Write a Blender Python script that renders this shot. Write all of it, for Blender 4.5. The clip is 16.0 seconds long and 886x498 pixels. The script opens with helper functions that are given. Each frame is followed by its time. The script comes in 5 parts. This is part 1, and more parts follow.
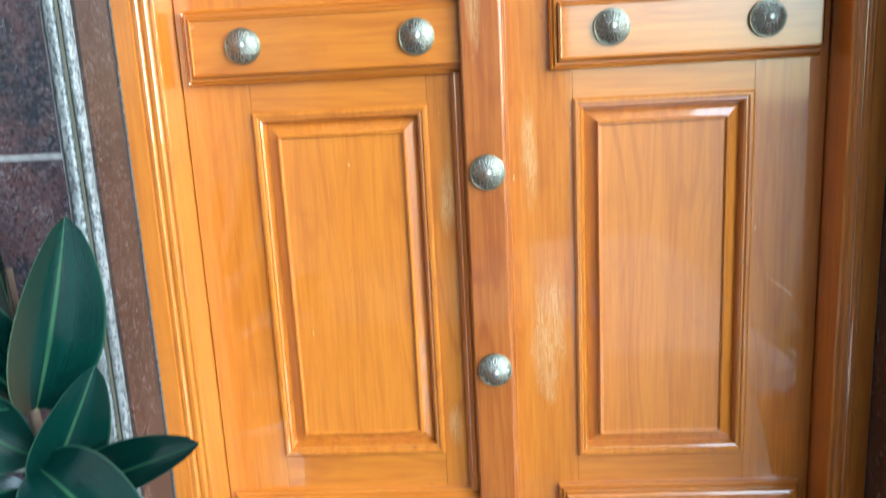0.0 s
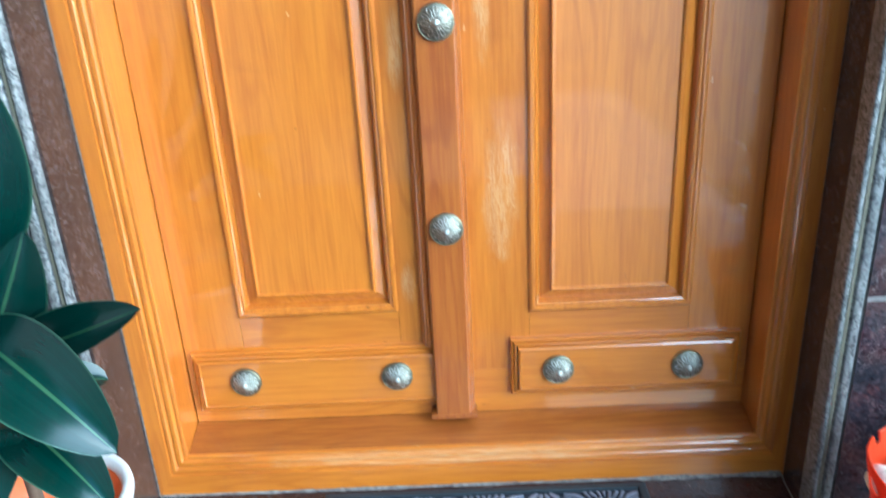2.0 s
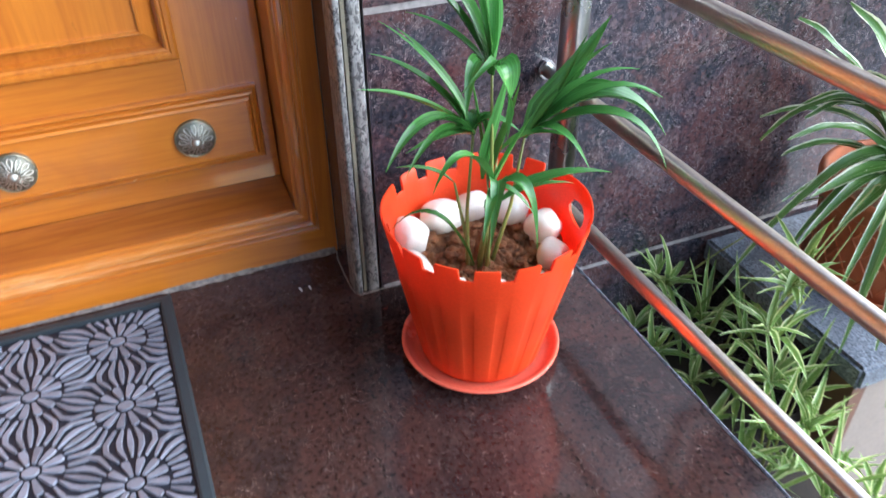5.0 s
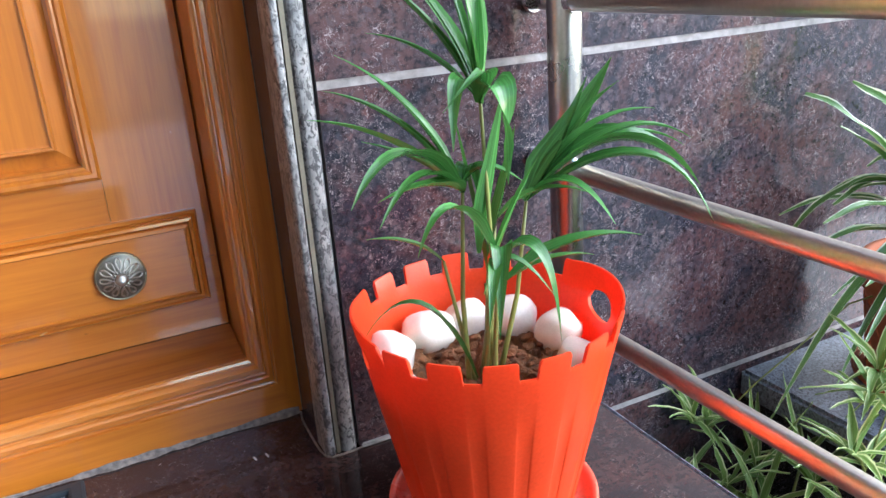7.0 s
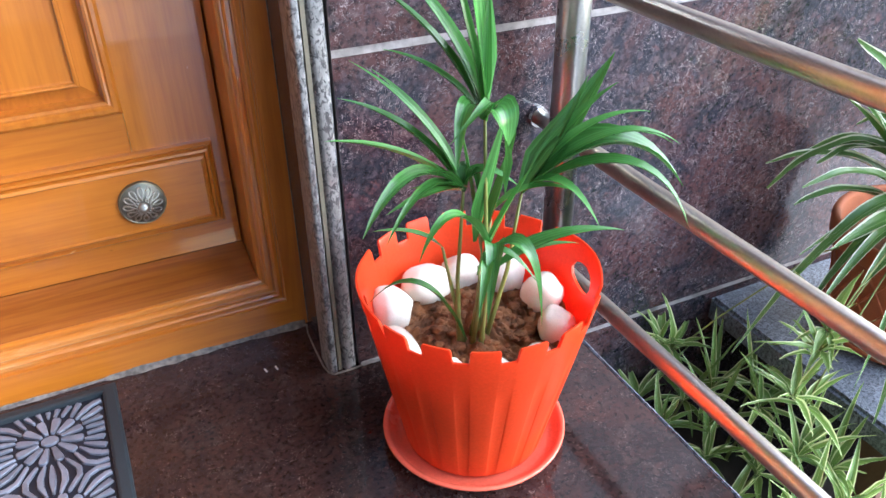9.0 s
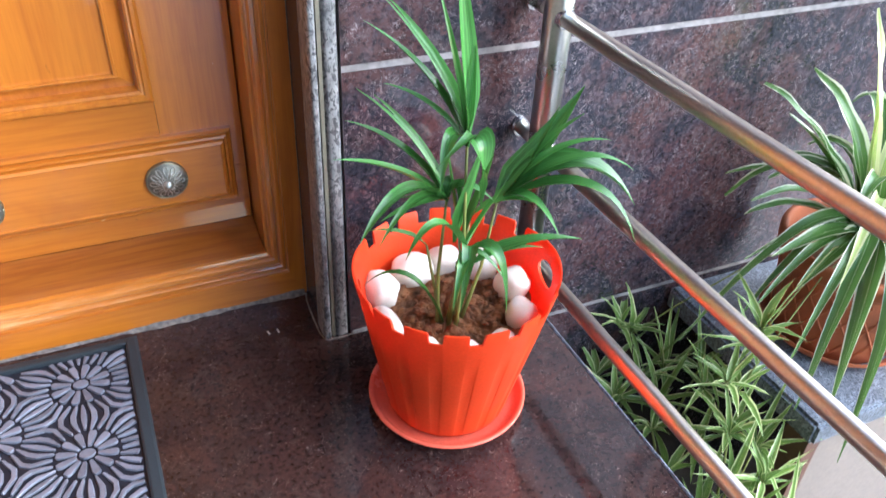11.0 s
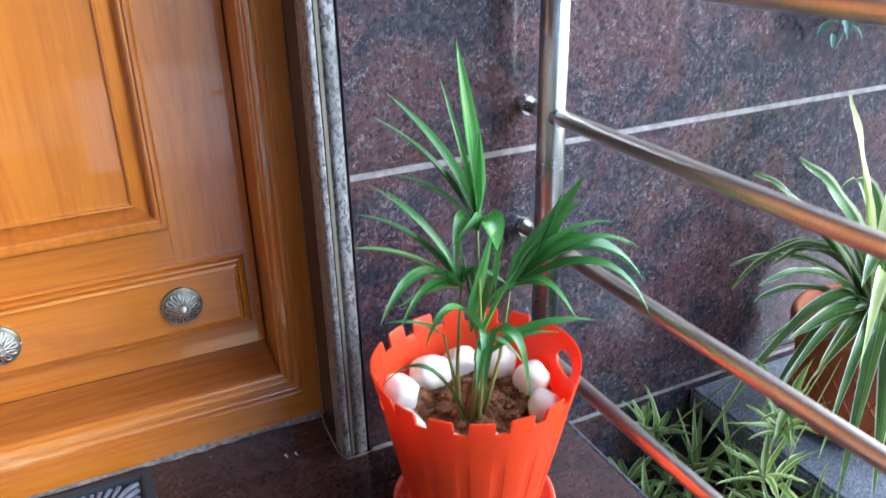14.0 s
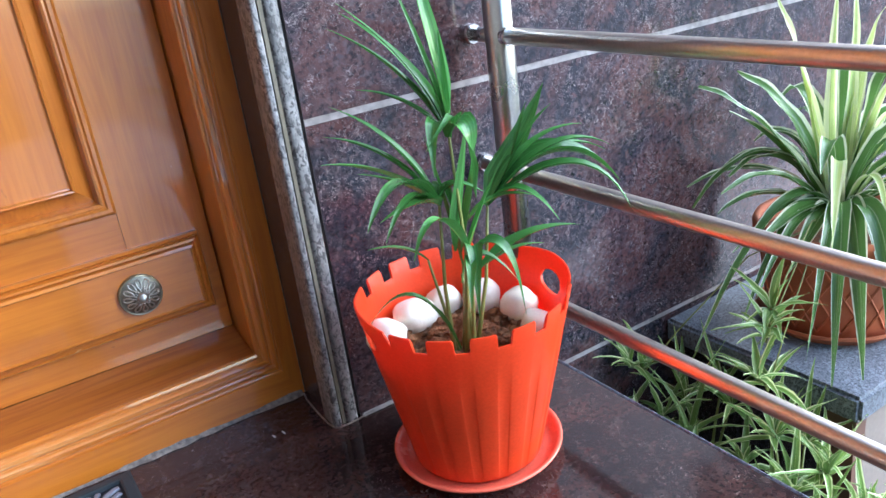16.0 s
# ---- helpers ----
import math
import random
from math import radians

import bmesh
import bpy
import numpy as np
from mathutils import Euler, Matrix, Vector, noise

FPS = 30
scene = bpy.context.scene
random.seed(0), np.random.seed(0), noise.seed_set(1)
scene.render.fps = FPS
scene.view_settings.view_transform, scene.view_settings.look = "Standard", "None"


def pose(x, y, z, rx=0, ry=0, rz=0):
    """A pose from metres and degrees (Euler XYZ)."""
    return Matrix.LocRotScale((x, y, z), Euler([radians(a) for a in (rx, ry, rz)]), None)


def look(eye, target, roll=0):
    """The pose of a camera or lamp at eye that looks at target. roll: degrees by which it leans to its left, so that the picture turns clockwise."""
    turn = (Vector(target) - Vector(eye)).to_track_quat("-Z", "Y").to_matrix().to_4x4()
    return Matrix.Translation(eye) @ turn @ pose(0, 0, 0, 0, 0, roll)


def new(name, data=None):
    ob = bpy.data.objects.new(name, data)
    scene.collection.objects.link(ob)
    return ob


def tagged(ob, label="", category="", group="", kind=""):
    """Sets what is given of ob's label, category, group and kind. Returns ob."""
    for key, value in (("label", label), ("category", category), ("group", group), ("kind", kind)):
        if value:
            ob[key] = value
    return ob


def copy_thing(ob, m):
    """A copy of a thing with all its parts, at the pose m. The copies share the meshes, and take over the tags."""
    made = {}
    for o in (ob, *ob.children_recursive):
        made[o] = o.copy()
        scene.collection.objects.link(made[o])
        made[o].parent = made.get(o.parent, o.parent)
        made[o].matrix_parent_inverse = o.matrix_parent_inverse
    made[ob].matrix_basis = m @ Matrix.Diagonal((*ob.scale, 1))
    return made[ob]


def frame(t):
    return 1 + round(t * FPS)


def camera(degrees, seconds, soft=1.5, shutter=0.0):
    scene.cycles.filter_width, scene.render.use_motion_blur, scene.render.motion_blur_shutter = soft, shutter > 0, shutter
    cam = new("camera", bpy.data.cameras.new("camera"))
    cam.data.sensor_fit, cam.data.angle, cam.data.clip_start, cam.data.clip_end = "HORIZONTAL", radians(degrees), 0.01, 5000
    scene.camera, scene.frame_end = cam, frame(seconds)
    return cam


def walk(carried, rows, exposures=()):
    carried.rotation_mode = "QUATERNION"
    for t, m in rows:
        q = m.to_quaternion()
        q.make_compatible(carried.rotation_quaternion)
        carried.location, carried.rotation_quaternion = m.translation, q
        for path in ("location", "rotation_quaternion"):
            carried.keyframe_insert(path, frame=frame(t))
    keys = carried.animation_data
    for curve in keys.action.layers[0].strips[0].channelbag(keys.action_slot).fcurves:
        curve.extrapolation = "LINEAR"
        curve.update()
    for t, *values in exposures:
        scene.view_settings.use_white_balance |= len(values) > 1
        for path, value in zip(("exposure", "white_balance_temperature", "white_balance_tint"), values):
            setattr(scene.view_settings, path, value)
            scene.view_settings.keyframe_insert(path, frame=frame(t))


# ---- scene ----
cam = camera(59.1, 16.0, shutter=0.4)
PATH = [
    (0, (0.003, -1.312, 0.99), (-0.123, 0.639, 0.572), -3.0),
    (0.5, (0.01, -1.31, 1.021), (-0.118, 0.669, 0.766), -3.3),
    (1, (0.009, -1.307, 1.034), (-0.11, 0.672, 0.765), -3.2),
    (1.5, (0.01, -1.282, 1.02), (-0.081, 0.652, 0.518), -3.1),
    (2, (0.024, -1.28, 0.978), (-0.023, 0.568, 0.214), -3.1),
    (2.5, (0.056, -1.256, 1.008), (0.221, 0.491, 0.05), -1.7),
    (3, (0.116, -1.261, 0.997), (0.546, 0.393, -0.042), 0.6),
    (3.5, (0.153, -1.251, 0.969), (0.713, 0.314, -0.144), 1.7),
    (4, (0.219, -1.228, 0.925), (0.767, 0.267, -0.285), 0.5),
    (4.5, (0.286, -1.145, 0.836), (0.902, 0.259, -0.448), 2.0),
    (5, (0.374, -1.078, 0.742), (0.994, 0.405, -0.447), -0.5),
    (5.2, (0.368, -1.055, 0.706), (1.051, 0.471, -0.391), -0.7),
    (7.3, (0.409, -0.96, 0.518), (1.224, 0.738, -0.154), -4.1),
    (7.5, (0.412, -0.958, 0.529), (1.192, 0.698, -0.277), -3.6),
    (8, (0.411, -0.955, 0.621), (1.152, 0.633, -0.344), -2.3),
    (8.5, (0.41, -0.963, 0.661), (1.135, 0.59, -0.369), -1.6),
    (8.7, (0.409, -0.963, 0.667), (1.131, 0.58, -0.381), -1.3),
    (10.8, (0.378, -1.046, 0.804), (1.077, 0.395, -0.395), 3.0),
    (11, (0.38, -1.05, 0.797), (1.082, 0.41, -0.376), 3.0),
    (11.5, (0.374, -1.07, 0.811), (1.117, 0.49, -0.196), 2.8),
    (12, (0.369, -1.08, 0.807), (1.143, 0.54, -0.075), 1.6),
    (12.5, (0.362, -1.078, 0.801), (1.158, 0.561, -0.023), 0.8),
    (13, (0.365, -1.084, 0.784), (1.141, 0.564, -0.042), -0.1),
    (13.5, (0.358, -1.091, 0.784), (1.137, 0.558, -0.037), -0.6),
    (14, (0.347, -1.089, 0.737), (1.127, 0.559, -0.085), -1.4),
    (14.5, (0.322, -1.092, 0.66), (1.08, 0.545, -0.203), -4.3),
    (15, (0.29, -1.087, 0.623), (1.153, 0.51, -0.217), -7.0),
    (15.5, (0.27, -1.074, 0.627), (1.215, 0.516, -0.136), -7.5),
    (16, (0.289, -1.079, 0.615), (1.234, 0.513, -0.142), -7.6),
]
walk(cam, [(t, look(eye, target, roll)) for t, eye, target, roll in PATH], exposures=((0, 2.13, 4970, -9), (1.0, 2.13, 4970, -9), (2.0, 2.12, 4650, -9), (2.5, 2.22, 4350, -4), (3.0, 2.32, 4700, -3), (3.5, 2.36, 5100, 4), (5.0, 2.32, 5550, 7), (8.5, 2.52, 5600, 9), (11.0, 2.45, 5550, 9), (12.5, 2.15, 5350, 8), (14.5, 2.28, 5300, 7), (16.0, 2.3, 5250, 8)))

# ---------------- world and light ----------------
world = bpy.data.worlds.new("sky")
scene.world = world
world.use_nodes = True
wt = world.node_tree
sky = wt.nodes.new("ShaderNodeTexSky")
sky.sky_type = 'NISHITA'
sky.sun_disc = False
sky.sun_elevation = radians(29)
sky.sun_rotation = radians(118)
wt.links.new(sky.outputs[0], wt.nodes["Background"].inputs[0])
wt.nodes["Background"].inputs[1].default_value = 0.15
sun = new("sun", bpy.data.lights.new("sun", 'SUN'))
sun.data.energy, sun.data.angle, sun.data.color = 1.8, radians(75), (1.0, 0.985, 0.96)
sun.matrix_world = look((6, -3.2, 3.7), (0, 0, 0))


# ---------------- materials ----------------
def mat(name, colour, rough=0.5, metal=0.0, spec=0.5, coat=0.0):
    m = bpy.data.materials.new(name)
    m.use_nodes = True
    b = m.node_tree.nodes["Principled BSDF"]
    b.inputs["Base Color"].default_value = (*colour, 1)
    b.inputs["Roughness"].default_value = rough
    b.inputs["Metallic"].default_value = metal
    b.inputs["Specular IOR Level"].default_value = spec
    b.inputs["Coat Weight"].default_value = coat
    b.inputs["Coat Roughness"].default_value = 0.12
    return m


class Nodes:
    """Short hand for the nodes of one material."""

    def __init__(self, m):
        self.t = m.node_tree
        self.b = self.t.nodes["Principled BSDF"]

    def n(self, kind, **values):
        node = self.t.nodes.new("ShaderNode" + kind)
        for key, value in values.items():
            if key in node.inputs:
                node.inputs[key].default_value = value
            elif key == "vector_type":
                node.vector_type = value
        return node

    def link(self, a, b):
        self.t.links.new(a, b)

    def coords(self, scale=(1, 1, 1), shift=0.0):
        tc, mp = self.n("TexCoord"), self.n("Mapping")
        mp.inputs["Scale"].default_value = scale
        self.link(tc.outputs["Object"], mp.inputs["Vector"])
        if shift:
            info, mul = self.n("ObjectInfo"), self.n("Math")
            mul.operation = 'MULTIPLY'
            mul.inputs[1].default_value = shift
            self.link(info.outputs["Random"], mul.inputs[0])
            comb = self.n("CombineXYZ")
            for k in range(3):
                self.link(mul.outputs[0], comb.inputs[k])
            self.link(comb.outputs[0], mp.inputs["Location"])
        return mp.outputs[0]

    def noise(self, vec, scale, detail=4, rough=0.55, distort=0.0):
        node = self.n("TexNoise", Scale=scale, Detail=detail, Roughness=rough, Distortion=distort)
        self.link(vec, node.inputs["Vector"])
        return node.outputs["Fac"]

    def ramp(self, fac, stops):
        node = self.n("ValToRGB")
        e = node.color_ramp.elements
        while len(e) < len(stops):
            e.new(0.5)
        for k, (at, c) in enumerate(stops):
            e[k].position, e[k].color = at, (*c, 1)
        self.link(fac, node.inputs[0])
        return node.outputs[0]

    def mix(self, fac, a, b, kind='MIX'):
        node = self.n("MixRGB")
        node.blend_type = kind
        for sock, v in ((node.inputs[0], fac), (node.inputs[1], a), (node.inputs[2], b)):
            if isinstance(v, (int, float)):
                sock.default_value = v
            elif isinstance(v, tuple):
                sock.default_value = (*v, 1)
            else:
                self.link(v, sock)
        return node.outputs[0]

    def colour(self, c):
        self.link(c, self.b.inputs["Base Color"])

    def rough(self, fac, lo, hi):
        node = self.n("MapRange")
        node.inputs["To Min"].default_value, node.inputs["To Max"].default_value = lo, hi
        self.link(fac, node.inputs["Value"])
        self.link(node.outputs[0], self.b.inputs["Roughness"])

    def bump(self, height, strength, distance=0.001):
        node = self.n("Bump", Strength=strength, Distance=distance)
        self.link(height, node.inputs["Height"])
        self.link(node.outputs[0], self.b.inputs["Normal"])
        return node


def wood(name, along, tone=1.0, red=1.0, worn=None):
    """Varnished wood: streaks and flame figure along the grain; worn: rows of (x, z, half width, half height) painted
    pale, for crazed varnish and for sheen.
    """
    m = mat(name, (0.45, 0.17, 0.03), 0.3, coat=1.0)
    q = Nodes(m)
    q.b.inputs["Coat Roughness"].default_value = 0.05
    q.b.inputs["Coat IOR"].default_value = 1.65
    s = {"z": (26, 26, 1.3), "x": (1.3, 26, 26)}[along]
    v = q.coords(s, 7.0)
    grain = q.noise(v, 1.0, 6, 0.6, 0.8)
    fine = q.noise(q.coords(tuple(6 * a for a in s), 3.0), 1.0, 3, 0.6)
    broad = q.noise(q.coords((1.5, 1.5, 1.5), 5.0), 2.4, 3)
    c = q.ramp(grain, [(0.28, (0.40 * tone, 0.106 * tone / red, 0.008)), (0.5, (0.49 * tone, 0.142 * tone / red, 0.010)), (0.74, (0.56 * tone, 0.180 * tone / red, 0.014))])
    c = q.mix(0.22, c, q.ramp(fine, [(0.35, (0.30, 0.085, 0.008)), (0.6, (0.68, 0.27, 0.025))]))
    c = q.mix(q.ramp(broad, [(0.35, (0, 0, 0)), (0.75, (0.4, 0.4, 0.4))]), c, (0.58 * tone, 0.190 * tone / red, 0.016))
    # flame figure: contour lines of a stretched noise
    flow = q.noise(q.coords({"z": (7.5, 7.5, 0.9), "x": (0.9, 7.5, 7.5)}[along], 9.0), 1.0, 2, 0.5, 0.2)
    rings, wave = q.n("Math"), q.n("Math")
    rings.operation, wave.operation = 'MULTIPLY', 'SINE'
    rings.inputs[1].default_value = 95.0
    q.link(flow, rings.inputs[0])
    q.link(rings.outputs[0], wave.inputs[0])
    lines = q.ramp(wave.outputs[0], [(0.45, (0, 0, 0)), (1.0, (1, 1, 1))])
    where = q.ramp(q.noise(q.coords((3, 3, 1.2), 6.0), 1.6, 2), [(0.45, (0.03, 0.03, 0.03)), (0.66, (0.42, 0.42, 0.42))])
    c = q.mix(q.mix(1.0, lines, where, 'MULTIPLY'), c, (0.34 * tone, 0.085 * tone / red, 0.006))
    # small dark flecks and knocks
    fleck = q.ramp(q.noise(q.coords({"z": (60, 60, 22), "x": (22, 60, 60)}[along], 8.0), 1.0, 2), [(0.76, (0, 0, 0)), (0.80, (0.6, 0.6, 0.6))])
    c = q.mix(fleck, c, (0.13, 0.045, 0.012))
    pale = q.ramp(q.noise(q.coords({"z": (95, 95, 30), "x": (30, 95, 95)}[along], 2.0), 1.0, 2), [(0.775, (0, 0, 0)), (0.80, (0.7, 0.7, 0.7))])
    c = q.mix(pale, c, (0.68, 0.42, 0.20))
    # soft brown stains
    stain = q.ramp(q.noise(q.coords((1, 1, 1), 11.0), 7.0, 3, 0.6, 0.8), [(0.60, (0, 0, 0)), (0.78, (0.35, 0.35, 0.35))])
    c = q.mix(stain, c, (0.30 * tone, 0.085 * tone / red, 0.010))
    height = fine
    if worn:
        tc, sep = q.n("TexCoord"), q.n("SeparateXYZ")
        q.link(tc.outputs["Object"], sep.inputs[0])
        total = None
        ragged = q.noise(q.coords((40, 40, 14) if along == "z" else (14, 40, 40), 2.0), 1.0, 3, 0.6, 0.6)
        for x, z, hx, hz in worn:
            terms = []
            for out, mid, half in (("X", x, hx), ("Z", z, hz)):
                d, sq = q.n("Math"), q.n("Math")
                d.operation, sq.operation = 'SUBTRACT', 'MULTIPLY'
                q.link(sep.outputs[out], d.inputs[0])
                d.inputs[1].default_value = mid
                q.link(d.outputs[0], sq.inputs[0])
                sq.inputs[1].default_value = 1 / half
                p = q.n("Math")
                p.operation = 'POWER'
                p.inputs[1].default_value = 2.0
                ab = q.n("Math")
                ab.operation = 'ABSOLUTE'
                q.link(sq.outputs[0], ab.inputs[0])
                q.link(ab.outputs[0], p.inputs[0])
                terms.append(p.outputs[0])
            add = q.n("Math")
            add.operation = 'ADD'
            q.link(terms[0], add.inputs[0])
            q.link(terms[1], add.inputs[1])
            edge = q.n("Math")
            edge.operation = 'ADD'
            q.link(add.outputs[0], edge.inputs[0])
            q.link(ragged, edge.inputs[1])
            spot = q.ramp(edge.outputs[0], [(0.45, (1, 1, 1)), (1.35, (0, 0, 0))])
            total = spot if total is None else q.mix(1.0, total, spot, 'LIGHTEN')
        craze = q.noise(q.coords((200, 200, 20) if along == "z" else (8, 150, 150)), 1.0, 3, 0.55, 1.3)
        chips = q.ramp(craze, [(0.40, (0.16, 0.16, 0.16)), (0.455, (0.26, 0.26, 0.26)), (0.485, (0.75, 0.75, 0.75)), (0.52, (0.28, 0.28, 0.28)), (0.57, (0.70, 0.70, 0.70)), (0.61, (0.18, 0.18, 0.18))])
        mask = q.mix(1.0, total, chips, 'MULTIPLY')
        c = q.mix(mask, c, (0.68, 0.42, 0.19))
        height = q.mix(total, fine, craze)
    q.colour(c)
    q.rough(broad, 0.26, 0.38)
    q.bump(height, 0.16 if not worn else 0.35, 0.0006 if not worn else 0.0012)
    return m


def polished(name, ground, warm, tones, fleck, rough=0.085, spec=0.5, cell=85.0, cloud=8.0, chips=(0.585, 0.64), amount=0.9, relief=0.2):
    """Polished granite: warm clouds in a dark ground, crooked crystals of several tones, dark pits and short pale flecks."""
    m = mat(name, ground, rough, spec=spec)
    q = Nodes(m)
    v = q.coords((1, 1, 1), 0.0)
    wob = q.n("TexNoise", Scale=70.0, Detail=4.0, Roughness=0.65)
    q.link(v, wob.inputs["Vector"])
    off, add = q.n("VectorMath"), q.n("VectorMath")
    off.operation, add.operation = 'SCALE', 'ADD'
    q.link(wob.outputs["Color"], off.inputs[0])
    off.inputs["Scale"].default_value = 0.035
    q.link(off.outputs[0], add.inputs[0])
    q.link(v, add.inputs[1])
    cells = q.n("TexVoronoi", Scale=cell)
    q.link(add.outputs[0], cells.inputs["Vector"])
    pick = q.n("SeparateColor")
    q.link(cells.outputs["Color"], pick.inputs[0])
    stone = q.ramp(pick.outputs[0], [(k / len(tones), t) for k, t in enumerate(tones)])
    c = q.mix(q.ramp(q.noise(v, cloud, 5, 0.62, 0.6), [(0.44, (0, 0, 0)), (0.58, (0.85, 0.85, 0.85))]), ground, warm)
    c = q.mix(q.ramp(cells.outputs["Distance"], [(0.18, (0.75, 0.75, 0.75)), (0.62, (0.05, 0.05, 0.05))]), c, stone)
    grain = q.noise(v, 150.0, 4, 0.7)
    c = q.mix(q.ramp(grain, [(0.36, (0.8, 0.8, 0.8)), (0.52, (0, 0, 0))]), c, tuple(0.4 * a for a in ground))
    pale = q.ramp(q.noise(add.outputs[0], 250.0, 2, 0.5, 1.5), [(chips[0], (0, 0, 0)), (chips[1], (amount, amount, amount))])
    where = q.ramp(q.noise(v, 26.0, 3, 0.6), [(0.40, (0.12, 0.12, 0.12)), (0.60, (1, 1, 1))])
    c = q.mix(q.mix(1.0, pale, where, 'MULTIPLY'), c, fleck)
    q.colour(c)
    q.rough(grain, rough, rough + 0.05)
    if relief:
        q.bump(q.mix(0.5, grain, pale), relief, 0.0004)
    return m


def speckled(name, pale, mid, dark, rough, size, cover=(0.46, 0.52)):
    """Salt and pepper granite: black blotches with ragged edges in a pale ground."""
    m = mat(name, pale, rough)
    q = Nodes(m)
    v = q.coords((1, 1, 0.62), 0.0)
    c = q.ramp(q.noise(v, 95 * size, 3, 0.6), [(0.36, mid), (0.60, pale)])
    blot = q.noise(v, 150 * size, 3, 0.7, 0.9)
    c = q.mix(q.ramp(blot, [(cover[0], (1, 1, 1)), (cover[1], (0, 0, 0))]), c, dark)
    c = q.mix(q.ramp(q.noise(v, 16 * size, 3), [(0.40, (0.45, 0.45, 0.45)), (0.62, (0, 0, 0))]), c, tuple(0.5 * a for a in mid))
    q.colour(c)
    q.rough(blot, rough, rough + 0.12)
    q.bump(blot, 0.25, 0.0006)
    return m


WOOD_V = wood("varnished_wood_upright", "z")
WOOD_H = wood("varnished_wood_across", "x")
WOOD_PANEL = wood("panel_wood", "z", 1.06)
WOOD_RED = wood("reddish_wood", "z", 0.60, 1.25, [(-0.014, 1.12, 0.020, 0.15)])
# crazed varnish, painted paler for the bright ground it mirrors
WOOD_WORN_SHEEN = wood("worn_sheen_wood", "z", 1.0, 1.0, [(0.095, 0.55, 0.052, 0.20), (0.070, 0.86, 0.022, 0.14)])
# pale streaks painted for white reflections beside the cover strip
WOOD_SHEEN_LEFT = wood("sheen_left_stile_wood", "z", 1.0, 1.0, [(-0.070, 0.80, 0.022, 0.10), (-0.075, 0.38, 0.02, 0.06)])
# pale band: worn moulding plus the ground's reflection, both painted in
WOOD_SILL = wood("worn_sheen_sill_wood", "x", 1.0, 1.0, [(0.02, 0.066, 0.62, 0.024)])
# dark tone: shade under the bottom rail is put into the colour
WOOD_SHADED_H = wood("shaded_wood_across", "x", 0.54, 1.15)
GRANITE = polished("dark_red_granite", (0.021, 0.022, 0.031), (0.080, 0.038, 0.036), [(0.115, 0.056, 0.054), (0.044, 0.045, 0.060), (0.130, 0.092, 0.094), (0.024, 0.021, 0.028), (0.078, 0.062, 0.074)], (0.36, 0.31, 0.32), 0.065, 0.46, chips=(0.60, 0.66), amount=0.7, relief=0.07)
GRANITE_FLOOR = polished("dark_floor_granite", (0.021, 0.014, 0.0145), (0.054, 0.025, 0.020), [(0.068, 0.031, 0.025), (0.027, 0.018, 0.020), (0.060, 0.039, 0.034), (0.040, 0.023, 0.021)], (0.33, 0.25, 0.22), 0.07, 0.5, 60.0, 5.0, (0.645, 0.70), 0.7, 0.06)
# stone brown with the door's warm reflection mixed into its tones
GRANITE_REVEAL = polished("door_warmed_granite", (0.030, 0.020, 0.018), (0.058, 0.033, 0.026), [(0.085, 0.048, 0.040), (0.045, 0.031, 0.030), (0.100, 0.068, 0.062)], (0.26, 0.19, 0.17), 0.20, 0.5, 70.0, 9.0, (0.64, 0.70))
GREY_GRANITE = speckled("grey_granite", (0.32, 0.32, 0.315), (0.20, 0.20, 0.20), (0.045, 0.045, 0.048), 0.32, 1.15, (0.43, 0.52))
NICHE_STONE = speckled("beige_grey_granite", (0.155, 0.147, 0.128), (0.098, 0.092, 0.082), (0.045, 0.043, 0.040), 0.30, 1.0, (0.38, 0.46))
GREY_SLAB = speckled("grey_granite_slab", (0.26, 0.29, 0.335), (0.14, 0.16, 0.19), (0.035, 0.040, 0.050), 0.28, 1.9, (0.44, 0.50))


def stained(name, colour, rough, scale=9.0, depth=0.35, bump=0.0, spec=0.5, metal=0.0, coat=0.0):
    """A plain colour with soft blotches and fine grain."""
    m = mat(name, colour, rough, metal, spec, coat)
    q = Nodes(m)
    v = q.coords((1, 1, 1), 4.0)
    big, fine = q.noise(v, scale, 4), q.noise(v, scale * 22, 3)
    dark = tuple(c * (1 - depth) for c in colour)
    c = q.ramp(big, [(0.35, dark), (0.65, colour)])
    c = q.mix(0.18, c, q.ramp(fine, [(0.3, tuple(0.6 * a for a in colour)), (0.7, tuple(min(1, 1.3 * a) for a in colour))]))
    q.colour(c)
    q.rough(big, rough * 0.85, min(1, rough * 1.2))
    if bump:
        q.bump(fine, bump, 0.001)
    return m


